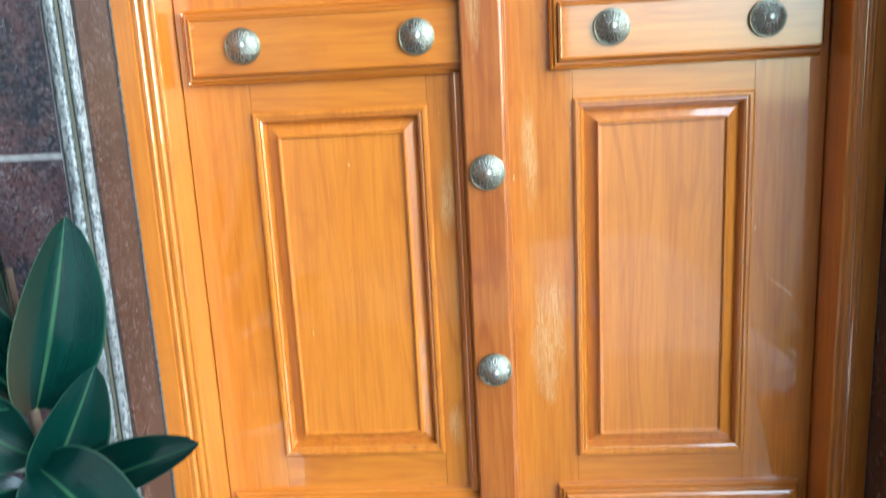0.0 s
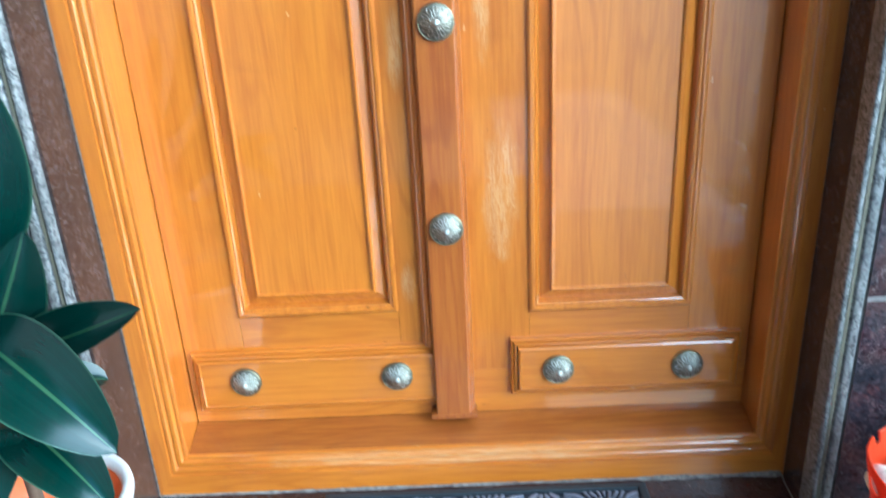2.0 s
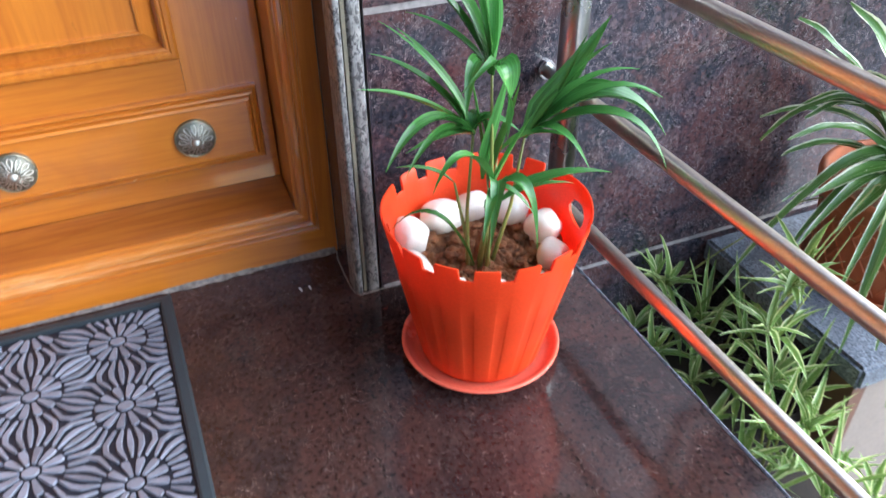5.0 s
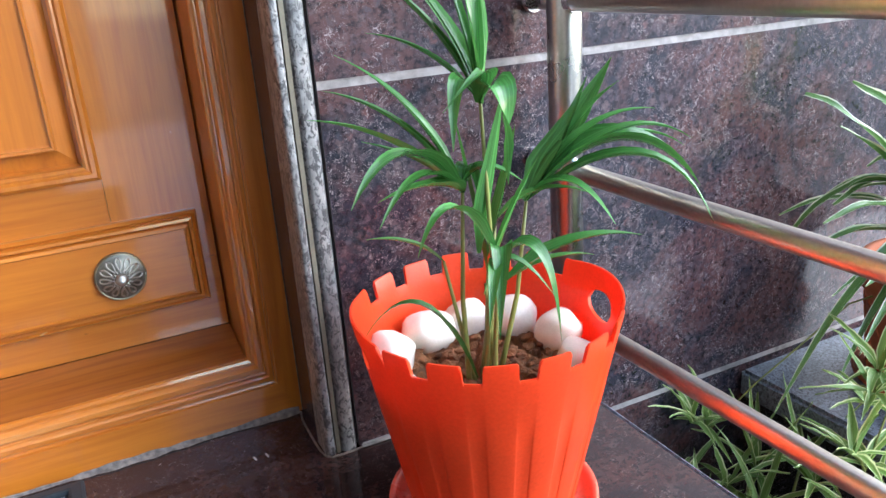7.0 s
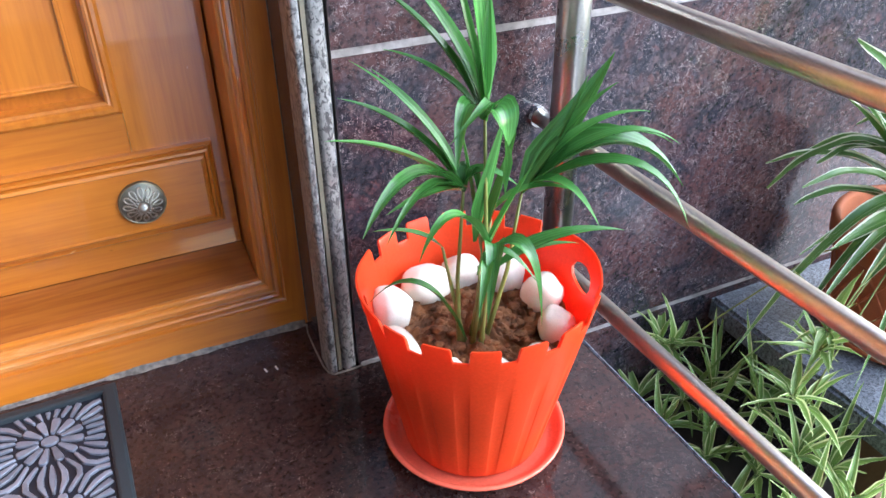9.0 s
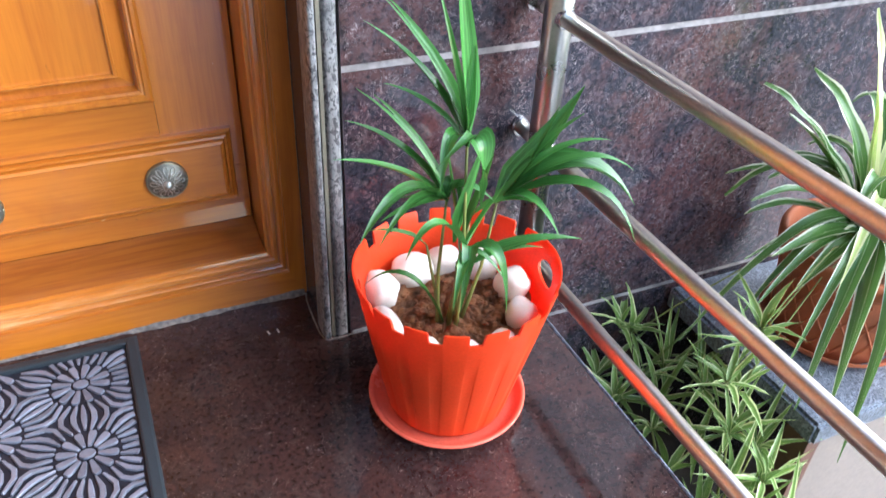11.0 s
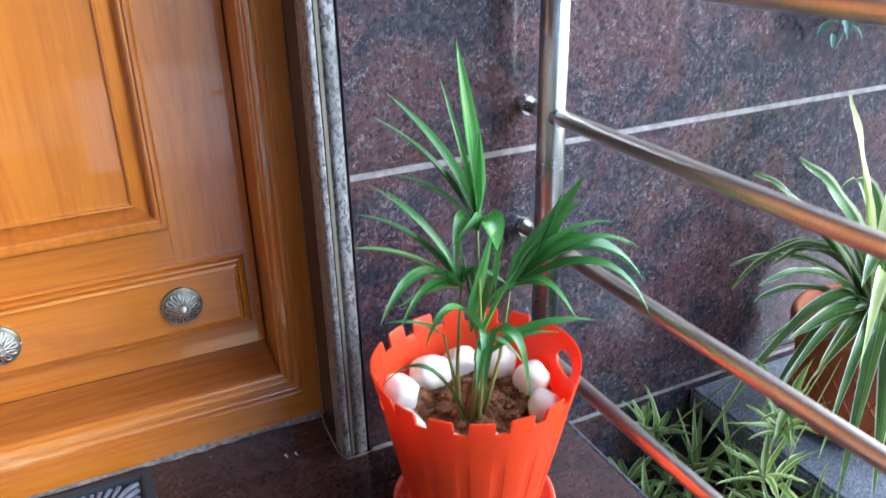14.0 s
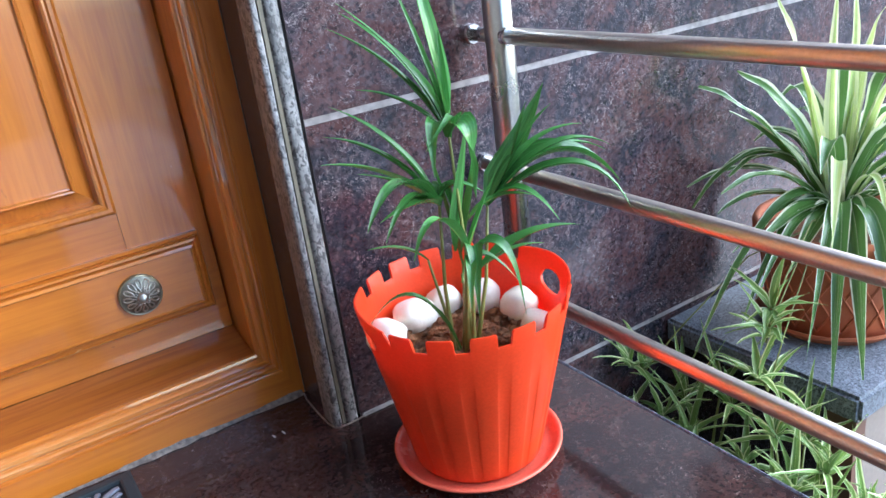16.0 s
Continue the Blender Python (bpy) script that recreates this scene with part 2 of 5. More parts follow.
def leaf(name, mid, edge, rib, stripe=0.0, rough=0.35, back=0.25, veins=0.5, margin=0.38):
    """Leaf: u across, v along; margins, midrib and fine lines follow the blade."""
    m = mat(name, mid, rough)
    q = Nodes(m)
    tc, sep = q.n("TexCoord"), q.n("SeparateXYZ")
    q.link(tc.outputs["UV"], sep.inputs[0])
    dist = q.n("Math")
    dist.operation = 'SUBTRACT'
    q.link(sep.outputs["X"], dist.inputs[0])
    dist.inputs[1].default_value = 0.5
    ab = q.n("Math")
    ab.operation = 'ABSOLUTE'
    q.link(dist.outputs[0], ab.inputs[0])
    info = q.n("ObjectInfo")
    # pale margins differ from leaf to leaf and wander a little along each
    drift = q.noise(q.coords((1, 1, 1), 3.0), 16.0, 2)
    vary, own, across = q.n("MapRange"), q.n("MapRange"), q.n("Math")
    vary.inputs["To Min"].default_value, vary.inputs["To Max"].default_value = -0.05 * stripe, 0.05 * stripe
    own.inputs["To Min"].default_value, own.inputs["To Max"].default_value = -0.07 * stripe, 0.07 * stripe
    q.link(drift, vary.inputs["Value"])
    q.link(info.outputs["Random"], own.inputs["Value"])
    both = q.n("Math")
    q.link(vary.outputs[0], both.inputs[0])
    q.link(own.outputs[0], both.inputs[1])
    q.link(ab.outputs[0], across.inputs[0])
    q.link(both.outputs[0], across.inputs[1])
    body = q.ramp(across.outputs[0], [(0.0, mid), (margin, mid), (margin + 0.035 if stripe else 0.47, edge if stripe else mid), (0.5, edge)])
    c = q.mix(q.ramp(ab.outputs[0], [(0.0, (1, 1, 1)), (0.012, (1, 1, 1)), (0.028, (0, 0, 0))]), body, rib)
    v = q.coords((1, 1, 1), 3.0)
    patch = q.noise(v, 26.0, 3)
    mp = q.n("Mapping")
    mp.inputs["Scale"].default_value = (18, 0.6, 1)
    q.link(tc.outputs["UV"], mp.inputs["Vector"])
    lines = q.noise(mp.outputs[0], 1.0, 2)
    c = q.mix(veins, c, q.ramp(lines, [(0.38, tuple(0.5 * a for a in mid)), (0.62, tuple(min(1, 1.7 * a) for a in mid))]), 'MIX' if not stripe else 'MULTIPLY') if not stripe else q.mix(0.28, c, q.ramp(lines, [(0.35, (0.35, 0.38, 0.32)), (0.65, (1, 1, 1))]), 'MULTIPLY')
    if stripe:
        c = q.mix(q.ramp(lines, [(0.60, (0, 0, 0)), (0.66, (0.45, 0.45, 0.45))]), c, edge)
    c = q.mix(q.ramp(patch, [(0.45, (0, 0, 0)), (0.75, (0.35, 0.35, 0.35))]), c, tuple(min(1, 1.35 * a) for a in mid))
    hsv = q.n("HueSaturation")
    vr = q.n("MapRange")
    vr.inputs["To Min"].default_value, vr.inputs["To Max"].default_value = 0.78, 1.25
    q.link(info.outputs["Random"], vr.inputs["Value"])
    q.link(vr.outputs[0], hsv.inputs["Value"])
    q.link(c, hsv.inputs["Color"])
    q.colour(hsv.outputs[0])
    q.bump(lines, 0.9 * veins, 0.0008)
    trans = q.n("BsdfTranslucent")
    q.link(hsv.outputs[0], trans.inputs["Color"])
    mixs = q.n("MixShader")
    mixs.inputs[0].default_value = back
    out = q.t.nodes["Material Output"]
    q.link(q.b.outputs[0], mixs.inputs[1])
    q.link(trans.outputs[0], mixs.inputs[2])
    q.link(mixs.outputs[0], out.inputs["Surface"])
    return m


GROUT = stained("pale_grout", (0.30, 0.28, 0.275), 0.85, 45, 0.6, 0.4)
CEMENT = stained("dirty_cement", (0.30, 0.26, 0.22), 0.9, 120, 0.75, 0.6)
SEAM = stained("tan_seam", (0.165, 0.15, 0.108), 0.8, 20, 0.3, 0.2)
BRUSHED = stained("brushed_steel", (0.72, 0.64, 0.56), 0.34, 12, 0.10, 0, 0.5, 1.0)
STEEL = stained("polished_steel", (0.46, 0.47, 0.45), 0.27, 12, 0.12, 0, 0.5, 1.0)
CHROME = mat("bright_steel", (0.82, 0.81, 0.80), 0.12, 1.0)
BRONZE = stained("antique_silver", (0.29, 0.275, 0.215), 0.48, 60, 0.5, 0, 0.5, 1.0)
SILVER = stained("worn_silver", (0.56, 0.54, 0.47), 0.44, 80, 0.35, 0, 0.5, 1.0)
BRASS = stained("dull_brass", (0.40, 0.36, 0.24), 0.35, 60, 0.4, 0, 0.5, 1.0)
RED_PLASTIC = stained("orange_red_plastic", (0.90, 0.085, 0.016), 0.33, 14, 0.08)
def thin(m, share):
    """Lets light through a thin wall."""
    q = Nodes(m)
    trans, mixs = q.n("BsdfTranslucent"), q.n("MixShader")
    q.link(q.b.inputs["Base Color"].links[0].from_socket, trans.inputs["Color"])
    mixs.inputs[0].default_value = share
    q.link(q.b.outputs[0], mixs.inputs[1])
    q.link(trans.outputs[0], mixs.inputs[2])
    q.link(mixs.outputs[0], q.t.nodes["Material Output"].inputs["Surface"])


thin(RED_PLASTIC, 0.42)
PINK_PLASTIC = stained("coral_plastic", (0.76, 0.145, 0.085), 0.25, 14, 0.2)
WHITE_PLASTIC = stained("white_plastic", (0.78, 0.75, 0.70), 0.35, 10, 0.1)
# black of the added trough, in place of deep shade
SHADE_BLACK = stained("shade_black", (0.02, 0.02, 0.02), 0.5, 10, 0.3)
ORANGE = stained("orange_plastic", (0.75, 0.16, 0.03), 0.4, 10, 0.2)
CLAY = stained("terracotta", (0.40, 0.108, 0.034), 0.75, 18, 0.35, 0.2)
RUBBER = stained("black_rubber", (0.008, 0.012, 0.022), 0.55, 30, 0.3)
RUBBER_EDGE = stained("dark_rubber_edge", (0.018, 0.026, 0.032), 0.62, 12, 0.3, 0.1)
MAT_PAD = stained("silvery_mat_pad", (0.235, 0.245, 0.295), 0.34, 7, 0.5, 0.15, 0.6, 0.15)
PLASTER = stained("beige_plaster", (0.22, 0.18, 0.15), 0.8, 6, 0.2)
WHITE_PAINT = stained("white_paint", (0.78, 0.77, 0.74), 0.7, 4, 0.08)
# dull brown for the unseen walls that block sky light
BLOCKER_BROWN = stained("blocker_brown", (0.15, 0.115, 0.09), 0.85, 2, 0.3)
PAVING = stained("brown_paving", (0.16, 0.135, 0.115), 0.75, 3, 0.3, 0.2)
# pale so that the varnish mirrors bright ground
BOUNCE_PALE = stained("bounce_pale", (0.40, 0.38, 0.38), 0.75, 3, 0.25, 0.2)
BROWN_WOOD = stained("brown_board", (0.14, 0.07, 0.045), 0.5, 10, 0.4)
SOIL = stained("brown_soil", (0.27, 0.108, 0.038), 0.95, 70, 0.75, 1.0)
# near-black so that gaps between the low plants look shaded
SHADE_FILL = stained("shade_fill", (0.030, 0.020, 0.014), 0.95, 60, 0.6, 0.8)
PEBBLE = stained("white_pebble", (0.92, 0.88, 0.75), 0.24, 25, 0.18)
STEM = stained("green_stem", (0.21, 0.235, 0.055), 0.45, 30, 0.3)
BARK = stained("brown_bark", (0.13, 0.08, 0.05), 0.8, 40, 0.4, 0.4)
PURPLE_STEM = stained("purple_stem", (0.30, 0.16, 0.20), 0.5, 30, 0.3)
PALM_LEAF = leaf("palm_leaf", (0.062, 0.190, 0.040), (0.07, 0.20, 0.045), (0.10, 0.28, 0.07), 0.0, 0.20)
SPIDER_LEAF = leaf("spider_leaf", (0.105, 0.215, 0.050), (0.82, 0.85, 0.62), (0.17, 0.31, 0.09), 1.0, 0.27, 0.32, margin=0.385)
SPIDER_CREAM = leaf("cream_spider_leaf", (0.56, 0.67, 0.22), (0.86, 0.88, 0.54), (0.50, 0.62, 0.18), 1.0, 0.40, 0.42, margin=0.26)
SPIDER_PALE = leaf("pale_spider_leaf", (0.19, 0.31, 0.07), (0.74, 0.78, 0.42), (0.26, 0.38, 0.10), 1.0, 0.38, 0.35)
PURPLE_LEAF = leaf("purple_leaf", (0.075, 0.040, 0.095), (0.13, 0.085, 0.155), (0.12, 0.05, 0.14), 1.0, 0.4)
DARK_PURPLE = leaf("dark_purple_leaf", (0.045, 0.025, 0.055), (0.08, 0.05, 0.09), (0.04, 0.02, 0.05), 1.0, 0.4)
BROWN_LEAF = leaf("withered_leaf", (0.20, 0.12, 0.08), (0.26, 0.17, 0.12), (0.15, 0.09, 0.06), 0.0, 0.6)
GREY_LEAF = leaf("grey_green_leaf", (0.13, 0.22, 0.19), (0.30, 0.40, 0.36), (0.26, 0.36, 0.32), 1.0, 0.45)
RUBBER_LEAF = leaf("rubber_leaf", (0.004, 0.020, 0.015), (0.05, 0.10, 0.06), (0.045, 0.10, 0.045), 0.0, 0.22, 0.06, veins=0.15)

RUBBER_LEAF.node_tree.nodes["Principled BSDF"].inputs["Specular IOR Level"].default_value = 0.5


# ---------------- mesh helpers ----------------
def part(name, bm, material, parent=None, label="", smooth=False):
    me = bpy.data.meshes.new(name)
    bmesh.ops.recalc_face_normals(bm, faces=bm.faces)
    for f in bm.faces:
        f.smooth = smooth
    bm.to_mesh(me)
    bm.free()
    me.materials.append(material)
    ob = new(name, me)
    if parent:
        ob.parent = parent
    if label:
        ob["label"] = label
    return ob


def thing(name, label, category, group="", kind="", at=(0, 0, 0)):
    ob = new(name)
    ob.location = at
    ob.empty_display_size = 0.05
    return tagged(ob, label, category, group, kind)


def slab(x0, x1, y0, y1, z0, z1, bevel=0.0, bm=None):
    bm = bm or bmesh.new()
    made = bmesh.ops.create_cube(bm, size=1.0)["verts"]
    for v in made:
        v.co = Vector(((x0 + x1) / 2 + v.co.x * (x1 - x0), (y0 + y1) / 2 + v.co.y * (y1 - y0), (z0 + z1) / 2 + v.co.z * (z1 - z0)))
    if bevel:
        edges = [e for e in bm.edges if e.verts[0] in made]
        bmesh.ops.bevel(bm, geom=edges, offset=bevel, segments=2, affect='EDGES', clamp_overlap=True)
    return bm


def nested(x0, x1, z0, z1, loops, bm=None, fill=True):
    """Mitred rectangles in planes of constant y, one inside the other: rows of (inset, y)."""
    bm = bm or bmesh.new()
    rings = []
    for d, y in loops:
        rings.append([bm.verts.new(p) for p in ((x0 + d, y, z0 + d), (x1 - d, y, z0 + d), (x1 - d, y, z1 - d), (x0 + d, y, z1 - d))])
    for a, b in zip(rings, rings[1:]):
        for k in range(4):
            bm.faces.new((a[k], a[(k + 1) % 4], b[(k + 1) % 4], b[k]))
    if fill:
        bm.faces.new(rings[-1])
    return bm


def lathe(profile, at=(0, 0, 0), steps=48, bm=None, cap=True):
    """A solid of turning about z: rows of (radius, height)."""
    bm = bm or bmesh.new()
    rings = []
    for r, z in profile:
        rings.append([bm.verts.new((at[0] + r * math.cos(a), at[1] + r * math.sin(a), at[2] + z)) for a in (2 * math.pi * k / steps for k in range(steps))])
    for a, b in zip(rings, rings[1:]):
        for k in range(steps):
            bm.faces.new((a[k], a[(k + 1) % steps], b[(k + 1) % steps], b[k]))
    if cap:
        bm.faces.new(rings[0])
        bm.faces.new(rings[-1])
    return bm


def tube(points, radius, steps=16, bm=None):
    """A round bar along points; radius: one number or one for each point."""
    bm = bm or bmesh.new()
    pts = [Vector(p) for p in points]
    radii = radius if isinstance(radius, (list, tuple)) else [radius] * len(pts)
    rings, side = [], None
    for k, p in enumerate(pts):
        d = (pts[min(k + 1, len(pts) - 1)] - pts[max(k - 1, 0)]).normalized()
        if side is None:
            side = d.cross(Vector((0.3, 0.2, 1)) if abs(d.z) < 0.9 else Vector((1, 0, 0))).normalized()
        side = (side - d * side.dot(d)).normalized()
        up = d.cross(side)
        rings.append([bm.verts.new(p + radii[k] * (math.cos(a) * side + math.sin(a) * up)) for a in (2 * math.pi * j / steps for j in range(steps))])
    for a, b in zip(rings, rings[1:]):
        for j in range(steps):
            bm.faces.new((a[j], a[(j + 1) % steps], b[(j + 1) % steps], b[j]))
    bm.faces.new(rings[0])
    bm.faces.new(rings[-1])
    return bm


def mitred(x0, x1, z0, z1, section, side, left=1.0):
    """One of four mitred members round a rectangle (0 bottom, 1 right, 2 top, 3 left); section: closed rows of (inset across, inset up, y); left: how much wider the left member is."""
    bm = bmesh.new()

    def ring(corner):
        out = []
        for dx, dz, y in section:
            x = x0 + dx * left if corner in (0, 3) else x1 - dx
            z = z0 + dz if corner in (0, 1) else z1 - dz
            out.append(bm.verts.new((x, y, z)))
        return out

    a, b = ring(side), ring((side + 1) % 4)
    n = len(section)
    for k in range(n):
        bm.faces.new((a[k], a[(k + 1) % n], b[(k + 1) % n], b[k]))
    bm.faces.new(a)
    bm.faces.new(b)
    return bm


def extruded(section, z0, z1):
    """An upright bar with a section of (x, y) rows."""
    bm = bmesh.new()
    a = [bm.verts.new((x, y, z0)) for x, y in section]
    b = [bm.verts.new((x, y, z1)) for x, y in section]
    n = len(section)
    for k in range(n):
        bm.faces.new((a[k], a[(k + 1) % n], b[(k + 1) % n], b[k]))
    bm.faces.new(a)
    bm.faces.new(b)
    return bm


def structure(name, bm, material, label, category, smooth=False):
    return tagged(part(name, bm, material, smooth=smooth), label, category, kind="structure")


# ---------------- the porch: ground, floor, walls, unseen added pieces ----
WALL_Y = -0.205
EDGE_X = 0.932
GROUND_Z = -0.75
DOOR_TOP = 2.05
FRAME_L, FRAME_R = -0.568, 0.606
OPEN_L, OPEN_R = FRAME_L + 0.056 * 1.12, FRAME_R - 0.056
JOINTS = (GROUND_Z, -0.075, 0.419, 0.913, 1.407, 1.901, 2.395, 2.7)
NICHE = (1.338, 1.70, 0.624, 0.99)

structure("ground", slab(-30, 30, -40, 3.0, GROUND_Z - 0.1, GROUND_Z), PAVING, "brown paved ground below the porch", "ground")
# unseen pale slab, added as the bright ground the door reflects
structure("path", slab(0.363, 1.75, -6.998, -1.45, GROUND_Z, GROUND_Z + 0.03, 0.004), BOUNCE_PALE, "unseen pale slab added to brighten the door's reflection", "path")
structure("floor", slab(-1.62, EDGE_X, -1.40, 0.15, GROUND_Z + 0.001, 0.0, 0.003), GRANITE_FLOOR, "polished dark brown granite porch floor", "floor")
# unseen dark step, added to keep the reflected ground dark on the left
structure("landing", slab(-1.62, 0.36, -2.4, -1.403, GROUND_Z + 0.001, -0.17, 0.003), GRANITE_FLOOR, "unseen dark slab added to bound the door's reflection", "landing")
# pale stone stands for light caught on the polished edge
structure("floor_edge", slab(EDGE_X + 0.0002, EDGE_X + 0.0045, -1.40, WALL_Y - 0.001, -0.035, -0.0006, 0.0015), GREY_SLAB, "pale strip painted for the light along the floor's polished edge", "floor edge")
# unseen, added to cut off sky light from above
structure("ceiling", slab(-1.62, 1.0, -3.1, 0.15, 2.7, 2.85), WHITE_PAINT, "unseen ceiling added to block sky light", "ceiling")

# right wall round its niche, left wall, wall over the door
BACK = WALL_Y + 0.0012
wall_r = thing("wall_right", "dark red granite clad wall with pale joints", "wall", kind="structure")
for x0, x1, z0, z1 in ((0.6400, NICHE[0], GROUND_Z, 2.7), (NICHE[1], 3.4, GROUND_Z, 2.7), (NICHE[0], NICHE[1], GROUND_Z, NICHE[2]), (NICHE[0], NICHE[1], NICHE[3], 2.7)):
    part("grout_bed", slab(x0, x1, BACK, 0.15, z0, z1), GROUT, wall_r)
part("niche_back", slab(NICHE[0], NICHE[1], 0.05, 0.15, NICHE[2], NICHE[3]), GROUT, wall_r)
for z0, z1 in zip(JOINTS, JOINTS[1:]):
    a, b = z0 + 0.0045, z1 - 0.0045
    for x0, x1 in ((0.6395, 1.9), (1.907, 3.4)):
        cuts = [(x0, x1, a, b)]
        if x0 < NICHE[0] < x1 and a < NICHE[3] and b > NICHE[2]:
            cuts = [(x0, NICHE[0], a, b), (NICHE[1], x1, a, b)]
            if a < NICHE[2]:
                cuts.append((NICHE[0], NICHE[1], a, NICHE[2]))
            if b > NICHE[3]:
                cuts.append((NICHE[0], NICHE[1], NICHE[3], b))
        for c in cuts:
            part("tile", slab(c[0], c[1], WALL_Y, BACK, c[2], c[3]), GRANITE, wall_r)
wall_l = thing("wall_left", "dark red granite clad wall with pale joints", "wall", kind="structure")
part("grout_bed", slab(-1.5, -0.6165, BACK, 0.15, 0.0, 2.7), GROUT, wall_l)
for z0, z1 in zip(JOINTS[1:], JOINTS[2:]):
    part("tile", slab(-1.5, -0.6158, WALL_Y, BACK, max(z0, 0) + 0.0045, z1 - 0.0045), GRANITE, wall_l)
# unseen wall, added to keep faces turned left dark
structure("wall_porch_side", slab(-1.62, -1.503, -2.6, 0.15, 0.0, 2.7), GRANITE_REVEAL, "unseen dark wall added to block light from the left", "wall")
# two unseen walls, added to shut out sky from left and front
structure("wall_yard", slab(-1.75, -1.60, -6.99, -2.603, GROUND_Z, 4.2), BLOCKER_BROWN, "unseen brown wall added to shut out skylight from the left", "wall")
structure("facing_house", slab(-1.75, 0.85, -7.2, -7.0, GROUND_Z, 4.2), BLOCKER_BROWN, "unseen brown wall added to block low sky in front", "wall")
structure("wall_over_door", slab(-0.59, 0.60, WALL_Y, 0.15, 2.16, 2.7), GRANITE, "dark granite wall over the door", "wall")
structure("wall_reveal_right", slab(0.607, 0.6395, -0.192, 0.0, 0.0, 2.16), GRANITE_REVEAL, "dark granite reveal beside the door frame", "reveal")
structure("wall_reveal_left", slab(-0.622, -0.5715, -0.192, 0.0, 0.0, 2.16), GRANITE_REVEAL, "dark granite reveal beside the door frame", "reveal")
structure("house_side", slab(-0.60, 0.61, 0.06, 0.15, 0.0, 2.16), WHITE_PAINT, "plain wall closing the house behind the door", "wall")

# rounded corner trims: two bullnosed strips each, with a grout seam between
for sign, face, name in ((1, 0.6385, "corner_trim_right"), (-1, -0.6155, "corner_trim_left")):
    trim = thing(name, "speckled grey granite bullnose corner trim", "trim", kind="structure")
    for x0, x1 in ((0.0, 0.0215), (0.0262, 0.0385)):
        mid, half = (x0 + x1) / 2, (x1 - x0) / 2
        section = []
        for k in range(13):
            c = math.cos(math.pi * k / 12)
            deep = 0.0095 * (1 - abs(c) ** 4)
            section.append((face - sign * (mid - half * c), -0.1965 - deep))
        section += [(face - sign * x1, -0.17), (face - sign * x0, -0.17)]
        part("strip", extruded(section, 0.0, 2.16), GREY_GRANITE, trim, smooth=False)
    part("seam", slab(min(face - sign * 0.0214, face - sign * 0.0263), max(face - sign * 0.0214, face - sign * 0.0263), -0.2035, -0.18, 0.0, 2.16), SEAM, trim)

# grout fillets along the foot of the wall, trims and sill
structure("grout_line", slab(0.642, EDGE_X - 0.002, WALL_Y - 0.006, WALL_Y + 0.002, 0.0, 0.004, 0.0015), GROUT, "thin pale grout line at the foot of the wall", "grout")
bm = bmesh.new()
pts = [(0.603, -0.092), (0.599, -0.11), (0.597, -0.15), (0.5965, -0.188), (0.599, -0.203), (0.604, -0.209), (0.630, -0.2095), (0.644, -0.2075)]
tube([(x, y, 0.0006) for x, y in pts], 0.0013, 8, bm)
structure("grout_line", bm, CEMENT, "crumbly pale grout round the trim foot", "grout")
bm = bmesh.new()
rows = []
for k in range(118):
    x = FRAME_L + 0.01 * k
    w = 0.0012 + 0.006 * max(0.0, noise.noise(Vector((x * 9, 0.3, 0)))) + 0.004 * max(0.0, noise.noise(Vector((x * 41, 1.7, 0)))) + (0.010 if x > 0.34 else 0.0) * (0.10 + abs(noise.noise(Vector((x * 25, 4.0, 0)))))
    rows.append([bm.verts.new(p) for p in ((x, -0.0868, 0.0002), (x, -0.0868, 0.0030 + 0.7 * w), (x, -0.0876 - 0.5 * w, 0.0030), (x, -0.0880 - w, 0.0004))])
for a, b in zip(rows, rows[1:]):
    for k in range(3):
        bm.faces.new((a[k], b[k], b[k + 1], a[k + 1]))
structure("grout_line", bm, CEMENT, "crumbly cement smear along the foot of the door sill", "grout")

for x0, x1 in ((-0.5712, -0.5682), (0.6060, 0.6074)):
    structure("grout_line", slab(x0, x1, -0.0865, -0.0845, 0.0, 2.15, 0.0004), CEMENT, "thin pale grout line beside the door frame", "grout")

# ---------------- door frame ----------------
JAMB = [(0.0, 0.0, -0.01), (0.0, 0.0, -0.087), (0.0250, 0.046, -0.087), (0.0258, 0.0472, -0.0835), (0.0275, 0.0500, -0.0830), (0.0290, 0.0522, -0.0855), (0.0335, 0.0575, -0.0858), (0.0355, 0.0600, -0.0835), (0.0365, 0.0612, -0.0805), (0.0380, 0.0635, -0.0803), (0.0400, 0.0660, -0.0828), (0.0450, 0.0718, -0.0828), (0.0470, 0.0742, -0.0800), (0.0480, 0.0755, -0.0775), (0.0500, 0.0778, -0.0775), (0.0520, 0.0802, -0.0785), (0.0550, 0.0838, -0.0775), (0.056, 0.085, -0.075), (0.056, 0.085, -0.01)]
frame_thing = thing("door_frame", "moulded varnished wooden door frame", "door frame", kind="structure")
for side, name in ((0, "sill"), (1, "jamb"), (2, "head"), (3, "jamb")):
    part(name, mitred(FRAME_L, FRAME_R, 0.0, DOOR_TOP + 0.10, JAMB, side, 1.12), WOOD_SILL if side == 0 else WOOD_H if side == 2 else WOOD_V, frame_thing)
bm = bmesh.new()
ends = [[bm.verts.new((x, y, z)) for y, z in ((-0.0735, 0.0851), (-0.0735, 0.0856), (-0.0005, 0.1050), (-0.0005, 0.0851))] for x in (OPEN_L + 0.001, OPEN_R - 0.001)]
for k in range(4):
    bm.faces.new((ends[0][k], ends[0][(k + 1) % 4], ends[1][(k + 1) % 4], ends[1][k]))
bm.faces.new(ends[0])
bm.faces.new(ends[1])
